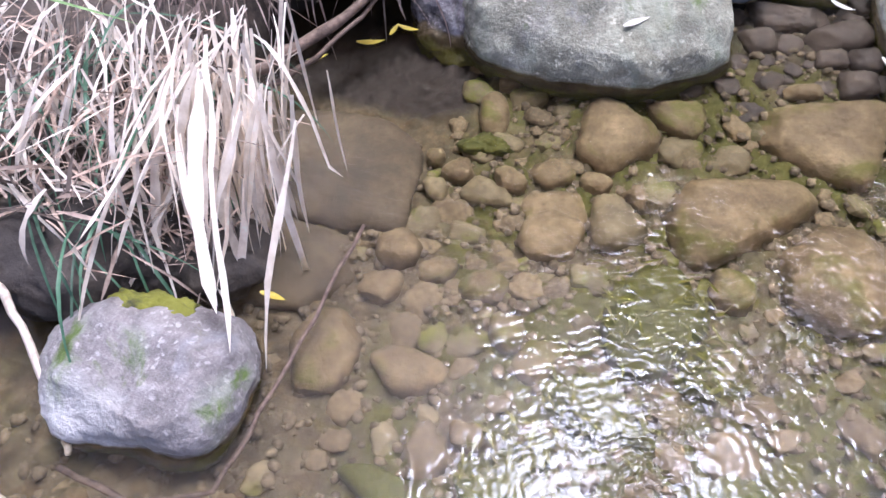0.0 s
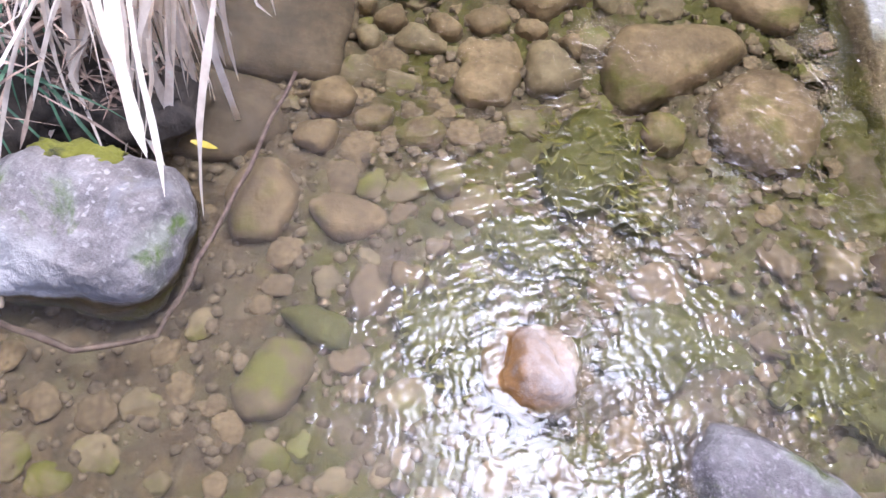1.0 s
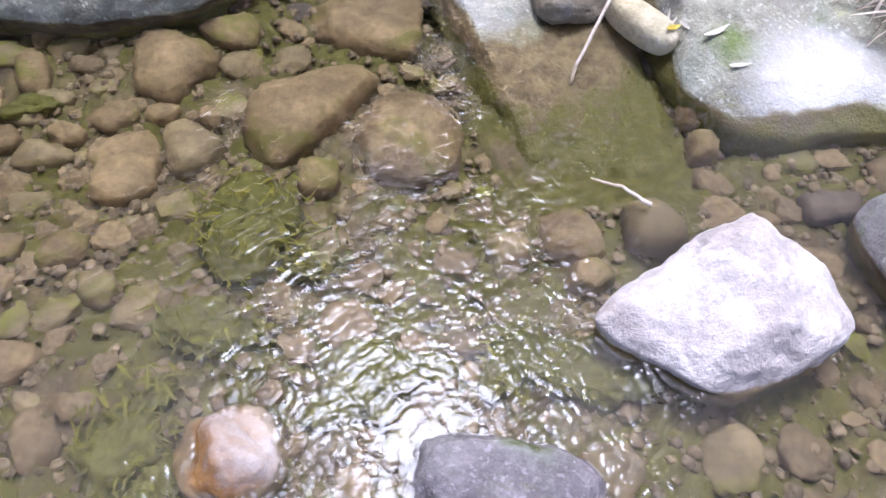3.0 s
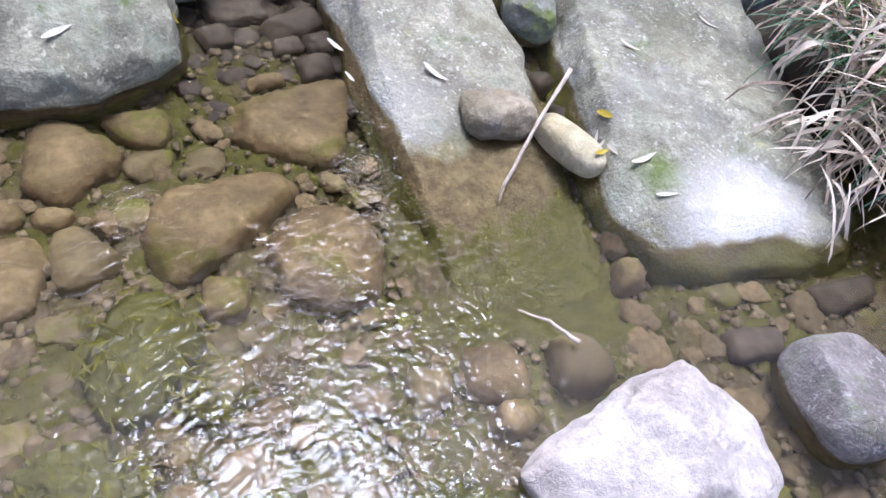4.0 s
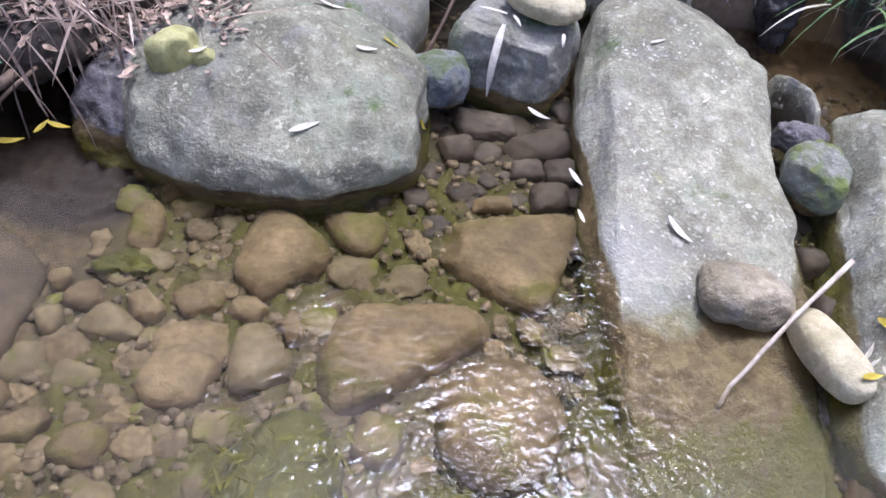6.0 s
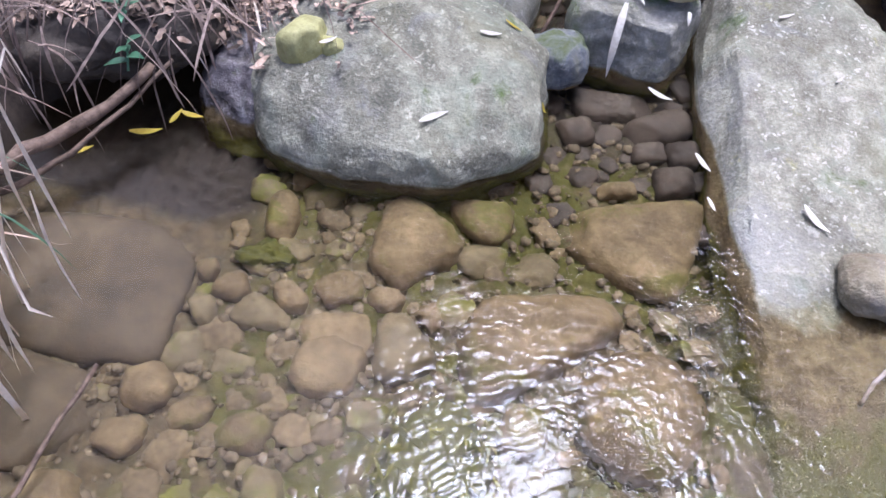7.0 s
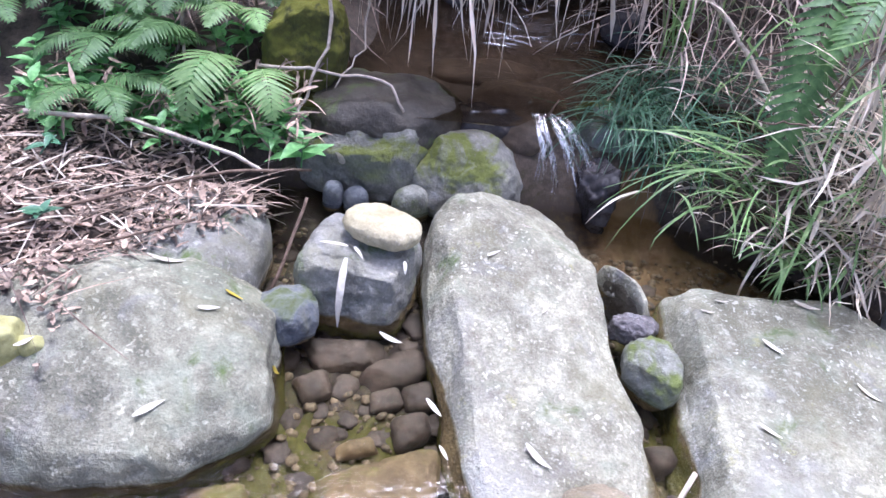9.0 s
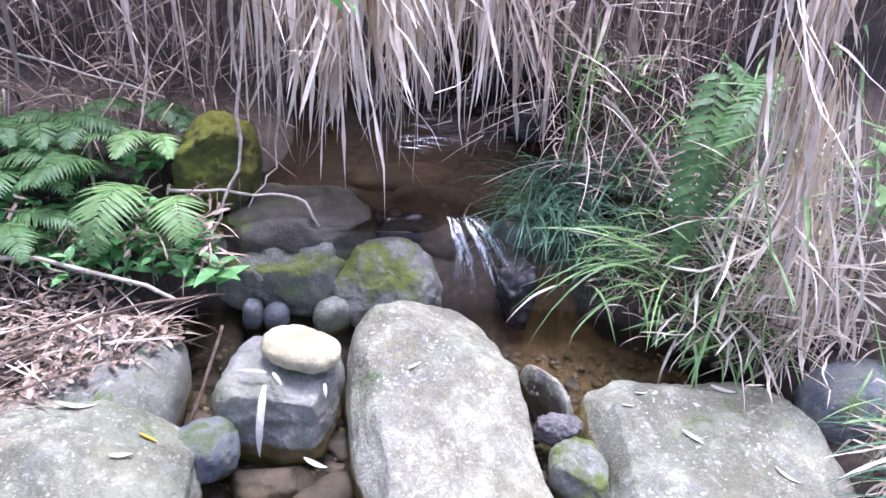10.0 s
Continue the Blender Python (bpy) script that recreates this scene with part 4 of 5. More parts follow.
# ---- blades, leaves and twigs ----
def blade(store, base, heading, length, width, up, droop, rnd, segs=7, fold=0.25, mess=1.0):
    """Adds one long leaf to a (verts, faces) store: it leaves base along heading, rises by up and then droops; mess: how crumpled it is."""
    verts, faces = store
    p = Vector(base)
    pitch = up
    step = length / segs
    twist = rnd.uniform(-0.7, 0.7) * mess
    kink = rnd.randrange(1, segs) if rnd.random() < 0.25 * mess else -1
    blunt = rnd.choice((3, 6, 14)) if mess > 1.3 else 4
    o = len(verts)
    for i in range(segs + 1):
        f = i / segs
        w = width * 0.5 * min(1.0, 0.45 + 2.2 * f) * max(0.05, 1 - f ** blunt) * (1 + rnd.uniform(-0.22, 0.22) * mess)
        d = Vector((math.cos(heading) * math.cos(pitch), math.sin(heading) * math.cos(pitch), math.sin(pitch)))
        side0 = Vector((-math.sin(heading), math.cos(heading), 0))
        side = side0 * math.cos(twist * f) + d.cross(side0) * math.sin(twist * f)
        nrm = d.cross(side)
        verts.append(tuple(p - side * w))
        verts.append(tuple(p - nrm * w * fold))
        verts.append(tuple(p + side * w))
        p = p + d * step
        pitch = max(-1.5, pitch - droop / segs + rnd.uniform(-0.08, 0.08) * mess)
        if i == kink:
            pitch = max(-1.5, pitch - rnd.uniform(-0.3, 0.9) * mess)
            heading += rnd.uniform(-0.9, 0.9) * mess
        heading += rnd.uniform(-0.07, 0.07) * mess
    for i in range(segs):
        a = o + 3 * i
        faces.append((a, a + 1, a + 4, a + 3))
        faces.append((a + 1, a + 2, a + 5, a + 4))


def twig(store, points, r0, r1, rnd, sides=6, wobble=0.0):
    """Adds a tapered round stem through the points to a store."""
    verts, faces = store
    pts = []
    for i in range(len(points) - 1):
        a, b = Vector(points[i]), Vector(points[i + 1])
        for k in range(4):
            pts.append(a.lerp(b, k / 4) + Vector((rnd.uniform(-1, 1), rnd.uniform(-1, 1), rnd.uniform(-1, 1))) * wobble)
    pts.append(Vector(points[-1]))
    o = len(verts)
    n = len(pts)
    for i, p in enumerate(pts):
        d = (pts[min(i + 1, n - 1)] - pts[max(i - 1, 0)]).normalized()
        s = d.cross(Vector((0.31, 0.2, 0.93))).normalized()
        t = d.cross(s)
        r = lerp(r0, r1, i / (n - 1)) * (1 + rnd.uniform(-0.12, 0.12))
        for k in range(sides):
            an = 2 * math.pi * k / sides
            verts.append(tuple(p + (s * math.cos(an) + t * math.sin(an)) * r))
    for i in range(n - 1):
        for k in range(sides):
            a, b = o + i * sides + k, o + i * sides + (k + 1) % sides
            faces.append((a, b, b + sides, a + sides))
    faces.append(tuple(o + k for k in reversed(range(sides))))
    faces.append(tuple(o + (n - 1) * sides + k for k in range(sides)))


def clump(name, mat, label, category, build, kind="stuff"):
    store = ([], [])
    build(store)
    ob = data_object(name, store[0], store[1], mat)
    return thing(ob, label, category, kind=kind)


bpy.context.view_layer.update()
DEPS = bpy.context.evaluated_depsgraph_get()
water_set = {"water", "water_upper_pool", "water_upstream"}


def rest(x, y, float_too=True):
    """The height and slope of what lies under (x, y)."""
    hit, place, normal, _, ob, _ = scene.ray_cast(DEPS, Vector((x, y, 3.0)), Vector((0, 0, -1)))
    if hit and ob.name in water_set and not float_too:
        hit, place, normal, _, ob, _ = scene.ray_cast(DEPS, place - Vector((0, 0, 0.001)), Vector((0, 0, -1)))
    return (place.z, normal) if hit else (0.0, Vector((0, 0, 1)))


# fallen lance-shaped leaves
def fallen_leaf(x, y, length, turn, mat, label, width=0.2, curl=0.12, seed=0):
    rnd = random.Random(seed)
    z, n = rest(x, y)
    verts, faces = [], []
    segs = 8
    for i in range(segs + 1):
        f = i / segs
        w = length * width * 0.5 * math.sin(math.pi * min(1, 0.04 + 0.96 * f) ** 0.85) + 0.0006
        px = (f - 0.5) * length
        pz = curl * length * ((2 * f - 1) ** 2) + rnd.uniform(0, 0.01) * length
        for sgn, lift in ((-1, 0.35), (0, 0.0), (1, 0.35)):
            verts.append((px, sgn * w + 0.04 * length * math.sin(3 * f + seed), pz + lift * w))
    for i in range(segs):
        a = 3 * i
        faces += [(a, a + 1, a + 4, a + 3), (a + 1, a + 2, a + 5, a + 4)]
    m = len(verts)
    verts += [(vx, vy, vz + 0.0012) for vx, vy, vz in verts]
    faces += [tuple(m + i for i in reversed(f)) for f in faces]
    ob = data_object("fallen_leaf", verts, faces, mat)
    q = Vector((0, 0, 1)).rotation_difference(n).to_matrix().to_4x4()
    ob.matrix_world = Matrix.Translation((x, y, z + 0.003)) @ q @ pose(0, 0, 0, 0, 0, turn)
    return thing(ob, label, "leaf", "fallen leaves")


PALE = "pale dry lance-shaped leaf lying on the stone"
LEAVES = [
    (0.94, 2.36, 0.085, 40), (1.67, 2.53, 0.075, -50), (1.53, 2.79, 0.085, -25), (1.95, 2.36, 0.095, -45),
    (2.47, 1.96, 0.085, 15), (2.51, 1.85, 0.06, -10), (2.60, 2.46, 0.07, -40), (2.72, 2.79, 0.075, -40),
    (2.93, 3.02, 0.09, -40), (2.98, 2.65, 0.08, -45), (2.39, 2.07, 0.07, 20), (2.40, 2.11, 0.06, 50),
    (2.41, 2.02, 0.06, -80), (1.70, 2.38, 0.05, -60), (3.05, 2.3, 0.05, -30), (2.62, 3.0, 0.05, 10),
    (0.85, 2.83, 0.11, 20), (1.02, 2.66, 0.06, 0), (2.42, 2.75, 0.05, 70), (1.84, 3.05, 0.05, 30),
    (1.96, 3.2, 0.04, -20), (2.0, 2.85, 0.035, 60), (2.55, 2.93, 0.045, -15), (0.62, 2.45, 0.05, 35),
]
for k, (x, y, length, turn) in enumerate(LEAVES):
    fallen_leaf(x, y, length, turn, M_leaf_pale, PALE, 0.2, 0.1, k)
for k, (x, y, length, turn) in enumerate([(1.07, 2.73, 0.06, -20), (2.43, 2.16, 0.075, -60), (1.20, 2.62, 0.05, 10), (0.15, 2.2, 0.09, 25), (0.24, 2.3, 0.07, -5), (0.02, 2.08, 0.07, 40), (0.2, 2.28, 0.06, 80), (0.3, 1.24, 0.07, 0), (2.36, 2.0, 0.06, 30)]):
    fallen_leaf(x, y, length, turn, M_leaf_yellow, "yellow fallen leaf beside the water", 0.25, 0.08, 50 + k)
# a long curled leaf over the squat boulder
for k, (start, heading, length, width, droop) in enumerate([((1.37, 2.925, 0.208), -95, 0.24, 0.024, 1.5), ((1.37, 2.97, 0.218), 172, 0.09, 0.012, 0.3), ((1.39, 2.97, 0.218), -60, 0.06, 0.012, 0.6), ((1.55, 2.93, 0.21), -80, 0.05, 0.012, 1.5)]):
    store = ([], [])
    blade(store, start, radians(heading), length, width, 0.15, droop, random.Random(90 + k), 9, 0.3, 0.3) if k else blade(store, start, radians(heading), length, width, -0.35, droop, random.Random(90), 9, 0.3, 0.3)
    thing(data_object("fallen_leaf", *store, M_leaf_pale), "long curled pale leaf draped over the squat boulder", "leaf", "fallen leaves")

# lichen ring on the mossy boulder
bm = bmesh.new()
bmesh.ops.create_circle(bm, cap_ends=True, radius=0.028, segments=18)
bmesh.ops.inset_region(bm, faces=bm.faces[:], thickness=0.010, depth=0.002)
for v in bm.verts:
    v.co.z += 0.002 * noise.noise(v.co * 90)
ring = link_mesh("lichen_ring", bm, M_leaf_pale)
hit, place, normal, *_ = scene.ray_cast(DEPS, Vector((1.62, 1.235, 1.826)), (Vector((1.296, 3.421, 0.264)) - Vector((1.62, 1.235, 1.826))).normalized())
ring.matrix_world = Matrix.Translation(place + normal * 0.003) @ Vector((0, 0, 1)).rotation_difference(normal).to_matrix().to_4x4()
thing(ring, "round whitish lichen ring on the mossy boulder", "lichen")

# ---- sticks ----
stick_rnd = random.Random(12)


def stick(points, r0, r1, mat, label, wobble=0.003):
    store = ([], [])
    twig(store, points, r0, r1, stick_rnd, 7, wobble)
    return thing(data_object("stick", *store, mat), label, "stick")


stick([(2.06, 1.90, -0.05), (2.08, 1.945, 0.0), (2.20, 2.11, 0.085), (2.33, 2.28, 0.14)], 0.0045, 0.0065, M_pale_twig, "pale peeled stick leaning on the two small stones", 0.001)
stick([(2.02, 1.54, -0.01), (2.08, 1.49, 0.015), (2.14, 1.43, 0.01)], 0.0025, 0.006, M_pale_twig, "short pale stick in the shallows")
stick([(-0.45, 1.12, 0.16), (-0.30, 1.03, 0.10), (-0.13, 0.92, 0.07), (0.03, 0.78, 0.0), (0.05, 0.75, -0.03)], 0.011, 0.008, M_pale_twig, "pale dry stalk lying against the lilac-grey stone", 0.003)
stick([(-0.55, 0.80, 0.10), (-0.35, 0.70, 0.03), (-0.15, 0.66, 0.0), (0.0, 0.62, -0.02)], 0.009, 0.006, M_pale_twig, "pale dry stalk at the near bank", 0.006)
stick([(0.05, 0.72, -0.03), (0.25, 0.70, -0.01), (0.40, 0.78, -0.01), (0.41, 0.96, -0.005), (0.42, 1.22, 0.0), (0.43, 1.50, 0.02)], 0.008, 0.005, M_twig, "thin brown root running along the bank under water", 0.004)
stick([(1.22, 3.12, 0.28), (1.18, 3.02, 0.16), (1.13, 2.92, 0.03)], 0.006, 0.007, M_twig, "dark twig standing in the water beside the squat boulder")
stick([(0.35, 2.85, 0.27), (0.62, 2.98, 0.31), (0.95, 3.2, 0.30), (1.2, 3.34, 0.24)], 0.006, 0.005, M_twig, "long thin brown stem lying over the leaf litter")
stick([(0.25, 3.35, 0.36), (0.6, 3.36, 0.36), (0.95, 3.3, 0.30), (1.05, 3.26, 0.27)], 0.009, 0.006, M_pale_twig, "long pale stem at the edge of the leaf litter")
stick([(0.55, 2.75, 0.27), (0.72, 2.86, 0.26), (0.9, 2.98, 0.26)], 0.005, 0.004, M_twig, "thin brown stem lying on the leaf litter")
stick([(-0.28, 1.66, 0.06), (-0.05, 1.9, 0.09), (0.08, 2.12, 0.12), (0.16, 2.3, 0.16)], 0.024, 0.013, M_twig, "thick brown root hanging along the bank", 0.016)
stick([(-0.1, 1.84, 0.02), (0.06, 2.02, 0.06), (0.2, 2.34, 0.16)], 0.01, 0.006, M_twig, "brown root hanging along the bank", 0.01)
stick([(0.95, 3.74, 0.42), (1.2, 3.70, 0.44), (1.42, 3.72, 0.42), (1.5, 3.66, 0.33)], 0.007, 0.005, M_pale_twig, "pale bent stem arching over the mossy boulder", 0.008)
stick([(1.20, 4.0, 1.5), (1.19, 3.9, 0.9), (1.2, 3.74, 0.52), (1.12, 3.6, 0.32), (1.1, 3.5, 0.28)], 0.008, 0.005, M_pale_twig, "pale hanging stem in front of the moss", 0.012)
stick([(1.35, 4.0, 1.5), (1.34, 3.9, 0.9), (1.33, 3.8, 0.5), (1.24, 3.66, 0.4)], 0.006, 0.003, M_pale_twig, "pale hanging stem in front of the moss", 0.012)
stick([(2.64, 4.05, 0.75), (2.74, 4.0, 0.68), (2.90, 3.78, 0.50), (3.12, 3.55, 0.33), (3.3, 3.4, 0.2)], 0.010, 0.008, M_pale_twig, "pale dead cane leaning over the bank grass", 0.006)
stick([(-0.3, 4.3, 0.95), (0.3, 4.15, 0.78), (0.9, 4.0, 0.68)], 0.006, 0.004, M_pale_twig, "pale broken cane across the dark thicket", 0.006)
stick([(2.06, 3.78, 0.30), (2.09, 3.75, 0.40)], 0.004, 0.003, M_twig, "small twig stuck at the lip of the cascade")

cane_rnd = random.Random(5)
for k in range(16):
    x, y = cane_rnd.uniform(2.75, 3.6), cane_rnd.uniform(3.3, 4.2)
    z = cane_rnd.uniform(0.25, 0.6)
    an, run, rise = cane_rnd.uniform(0, 6.28), cane_rnd.uniform(0.15, 0.4), cane_rnd.uniform(-0.1, 0.45)
    dx, dy = math.cos(an) * run, math.sin(an) * run
    stick([(x, y, z), (x + dx * 0.5, y + dy * 0.5, z + rise * 0.6), (x + dx, y + dy, z + rise)], cane_rnd.uniform(0.003, 0.006), 0.0025, (M_twig, M_pale_twig)[k % 2], "thin dead stem tangled in the far bank's growth", 0.006)


# ---- leaf litter on the left bank ----
def bank_line(x):
    """y behind which the bank is strewn with litter."""
    return 2.5 + 0.62 * (x - 0.28) + 0.4 * max(0.0, x - 0.6)


def litter(store):
    rnd = random.Random(21)
    n = 0
    while n < 4600:
        x, y = rnd.uniform(-0.25, 1.1), rnd.uniform(2.3, 3.5)
        if y < bank_line(x) + rnd.gauss(0, 0.03) or y > 3.55 - 0.12 * x:
            if not (0.42 < x < 0.68 and 2.38 < y < 2.7 and rnd.random() < 0.5):
                continue
        z, nrm = rest(x, y, False)
        if z < 0.06 or math.hypot(x - 0.56, y - 2.46) < 0.11:
            continue
        n += 1
        long = rnd.random() < 0.07
        length = rnd.uniform(0.12, 0.32) if long else rnd.uniform(0.015, 0.06)
        blade(store, (x, y, z + rnd.uniform(0.003, 0.04)), rnd.gauss(0.45, 0.5) if long else rnd.uniform(0, 6.28), length, rnd.uniform(0.003, 0.007) if long else rnd.uniform(0.006, 0.020), rnd.uniform(-0.3, 0.4), rnd.uniform(0, 0.8), rnd, 4, 0.5, 1.6)


clump("leaf_litter", M_litter, "dry brown and pinkish leaf litter and stems heaped on the bank", "leaf litter", litter)


def litter_pale(store):
    rnd = random.Random(22)
    n = 0
    while n < 130:
        x, y = rnd.uniform(-0.1, 1.0), rnd.uniform(2.5, 3.45)
        if y < bank_line(x) + 0.03:
            continue
        z, nrm = rest(x, y, False)
        n += 1
        blade(store, (x, y, z + rnd.uniform(0.02, 0.06)), rnd.gauss(0.5, 0.8), rnd.uniform(0.06, 0.25), rnd.uniform(0.004, 0.010), rnd.uniform(-0.1, 0.15), rnd.uniform(0, 0.4), rnd, 5, 0.4)


clump("dry_stems", M_straw, "bleached dry stems scattered over the leaf litter", "dry stems", litter_pale)


# ---- straw and grass ----
def tuft(crowns, n, head, spread, length, width, up, droop, seed, scatter=0.06, mess=1.0):
    def build(store):
        rnd = random.Random(seed)
        for cx, cy, cz in crowns:
            for _ in range(n):
                blade(store, (cx + rnd.gauss(0, scatter), cy + rnd.gauss(0, scatter), cz + rnd.uniform(-0.04, 0.03)), radians(head + rnd.gauss(0, spread)),
                      rnd.uniform(*length), rnd.uniform(*width), rnd.uniform(*up), rnd.uniform(*droop), rnd, 8, 0.25, mess)
    return build


NEAR = [(0.02, 1.58, 0.42), (0.10, 1.66, 0.42), (-0.18, 1.62, 0.40), (0.14, 1.58, 0.38), (0.04, 1.68, 0.44), (-0.05, 1.50, 0.36)]
clump("straw_tuft", M_straw, "bleached dry grass hanging from the bank over the water", "dry grass", tuft(NEAR, 9, -78, 20, (0.35, 0.75), (0.007, 0.018), (-1.35, -0.3), (0.2, 1.0), 31, 0.09, 1.6))
clump("straw_tuft", M_straw, "thin bleached stalks tangled in the hanging grass", "dry grass", tuft(NEAR + [(-0.35, 1.55, 0.38), (-0.5, 1.7, 0.4), (-0.3, 1.75, 0.4)], 11, -80, 30, (0.25, 0.55), (0.004, 0.012), (-1.2, 0.2), (0.2, 1.4), 30, 0.07, 2.0))
clump("straw_tuft", M_straw, "bleached dry grass fallen against the bank", "dry grass", tuft([(-0.45, 1.45, 0.30), (-0.6, 1.75, 0.34), (-0.35, 1.3, 0.24), (-0.5, 1.2, 0.24)], 12, -70, 45, (0.2, 0.45), (0.005, 0.013), (-1.0, 0.3), (0.2, 1.5), 32, 0.06, 2.0))
clump("straw_tuft", M_straw, "broad bleached leaves bent out over the water", "dry grass", tuft([(0.14, 1.52, 0.42), (0.22, 1.52, 0.4), (0.06, 1.52, 0.44)], 9, -86, 10, (0.40, 0.62), (0.014, 0.030), (-1.25, -0.45), (0.4, 0.9), 61, 0.06, 1.4))
clump("grass_tuft", M_dark_blade, "fresh green grass between the dry straw on the bank", "grass", tuft([(-0.1, 1.68, 0.24), (-0.35, 1.45, 0.2), (-0.4, 1.7, 0.28), (-0.2, 1.25, 0.14)], 12, -70, 40, (0.3, 0.6), (0.005, 0.01), (0.0, 0.9), (1.0, 2.2), 33))
clump("dry_stems", M_dead, "tangle of brown dead stems under the bank's overhang", "dry stems", tuft([(-0.3, 2.32, 0.32), (-0.1, 2.42, 0.34), (0.1, 2.5, 0.32), (-0.45, 2.15, 0.3), (-0.25, 2.08, 0.26), (0.2, 2.58, 0.29)], 34, -60, 50, (0.15, 0.42), (0.003, 0.010), (-0.9, 0.4), (0.5, 2.0), 34, 0.1, 1.8))
clump("straw_tuft", M_straw, "bleached stalks hanging over the dark overhang", "dry grass", tuft([(-0.35, 2.35, 0.34), (-0.1, 2.55, 0.34), (0.05, 2.7, 0.3), (-0.5, 2.1, 0.34)], 5, -50, 45, (0.2, 0.5), (0.004, 0.010), (-0.3, 0.5), (0.6, 2.0), 35, 0.09))
clump("grass_blade", M_blade, "single bright green blade across the dry straw", "grass", tuft([(-0.62, 1.62, 0.44)], 1, -3, 1, (0.5, 0.55), (0.010, 0.012), (0.02, 0.05), (0.05, 0.1), 44, 0.0, 0.2))
BEHIND = [(2.95, 3.75, 0.3), (3.15, 3.7, 0.34), (3.3, 3.85, 0.42), (3.1, 3.95, 0.42), (2.85, 3.9, 0.36), (3.45, 3.65, 0.4), (3.5, 3.95, 0.5), (2.75, 4.05, 0.4)]
clump("dry_stems", M_reed, "dead reed leaves standing and fallen on the far bank", "dry stems", tuft(BEHIND, 15, -110, 80, (0.2, 0.55), (0.004, 0.011), (0.2, 1.5), (0.3, 1.6), 45, 0.1, 2.0))
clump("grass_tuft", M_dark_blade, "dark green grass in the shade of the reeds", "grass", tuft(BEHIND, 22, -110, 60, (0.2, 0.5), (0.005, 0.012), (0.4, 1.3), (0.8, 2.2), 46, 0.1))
RIGHT = [(2.72, 3.50, 0.18), (2.85, 3.40, 0.18), (2.95, 3.58, 0.26), (2.78, 3.68, 0.24), (3.08, 3.36, 0.2), (2.66, 3.62, 0.2)]
clump("grass_tuft", M_blade, "long green arching grass on the far bank", "grass", tuft([(2.90, 3.50, 0.26), (2.96, 3.44, 0.26), (2.84, 3.58, 0.28), (3.0, 3.54, 0.3)], 7, -172, 24, (0.35, 0.72), (0.008, 0.016), (0.2, 0.9), (0.7, 1.6), 36, 0.07, 1.0))
clump("grass_tuft", M_blade, "green grass standing on the far bank", "grass", tuft(RIGHT, 8, -130, 70, (0.2, 0.45), (0.006, 0.013), (0.3, 1.3), (0.8, 1.9), 62, 0.07, 1.3))
clump("grass_tuft", M_blade, "fresh green fan of grass leaning over the brown pool", "grass", tuft([(2.94, 3.30, 0.12), (2.98, 3.27, 0.10), (3.08, 3.24, 0.12), (3.16, 3.26, 0.15)], 16, -120, 55, (0.15, 0.34), (0.007, 0.014), (0.2, 1.0), (0.8, 2.0), 37, 0.04, 0.7))
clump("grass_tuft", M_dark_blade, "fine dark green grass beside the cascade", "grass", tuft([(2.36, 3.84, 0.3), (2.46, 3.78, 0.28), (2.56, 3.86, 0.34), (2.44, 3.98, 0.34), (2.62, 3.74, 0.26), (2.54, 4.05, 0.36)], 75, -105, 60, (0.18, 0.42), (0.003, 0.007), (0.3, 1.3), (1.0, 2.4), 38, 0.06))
clump("straw_tuft", M_straw, "dry straw tangled through the green bank grass", "dry grass", tuft(RIGHT + [(3.2, 3.45, 0.3), (3.3, 3.3, 0.28), (3.15, 3.2, 0.15)], 12, -125, 95, (0.12, 0.42), (0.004, 0.011), (-0.1, 1.0), (0.2, 1.5), 39, 0.10, 1.8))
clump("straw_tuft", M_straw, "matted straw lying along the foot of the bank", "dry grass", tuft([(3.4, 3.28, 0.24), (3.3, 3.34, 0.22), (3.25, 3.32, 0.18), (3.5, 3.22, 0.24), (3.35, 3.45, 0.32)], 30, -165, 35, (0.18, 0.45), (0.004, 0.012), (-0.3, 0.4), (0.0, 0.6), 63, 0.09, 1.8))
clump("straw_tuft", M_litter, "brown dead grass matted on the far bank", "dry grass", tuft(RIGHT + [(3.2, 3.5, 0.3), (3.3, 3.25, 0.25), (3.4, 3.5, 0.36), (3.5, 3.1, 0.3)], 14, -125, 110, (0.12, 0.36), (0.003, 0.010), (-0.3, 0.8), (0.2, 1.5), 40, 0.11, 1.8))
SIDE = [(3.16, 2.05, 0.16), (3.18, 1.9, 0.14), (3.38, 2.4, 0.22), (3.45, 2.55, 0.24), (3.30, 2.2, 0.2), (3.36, 2.0, 0.2), (3.5, 2.35, 0.26), (3.6, 2.75, 0.24), (3.5, 2.15, 0.3)]
clump("straw_tuft", M_straw, "bleached dry grass hanging against the broad boulder", "dry grass", tuft(SIDE, 34, -120, 65, (0.15, 0.36), (0.006, 0.018), (-0.5, 0.9), (0.6, 2.4), 41, 0.08, 1.8))
clump("dry_stems", M_litter, "brown dead grass behind the broad boulder", "dry stems", tuft(SIDE + [(3.6, 2.5, 0.3), (3.6, 1.9, 0.25), (3.55, 2.9, 0.3)], 10, -140, 70, (0.15, 0.4), (0.003, 0.010), (-0.4, 0.8), (0.6, 2.4), 42, 0.1, 1.8))
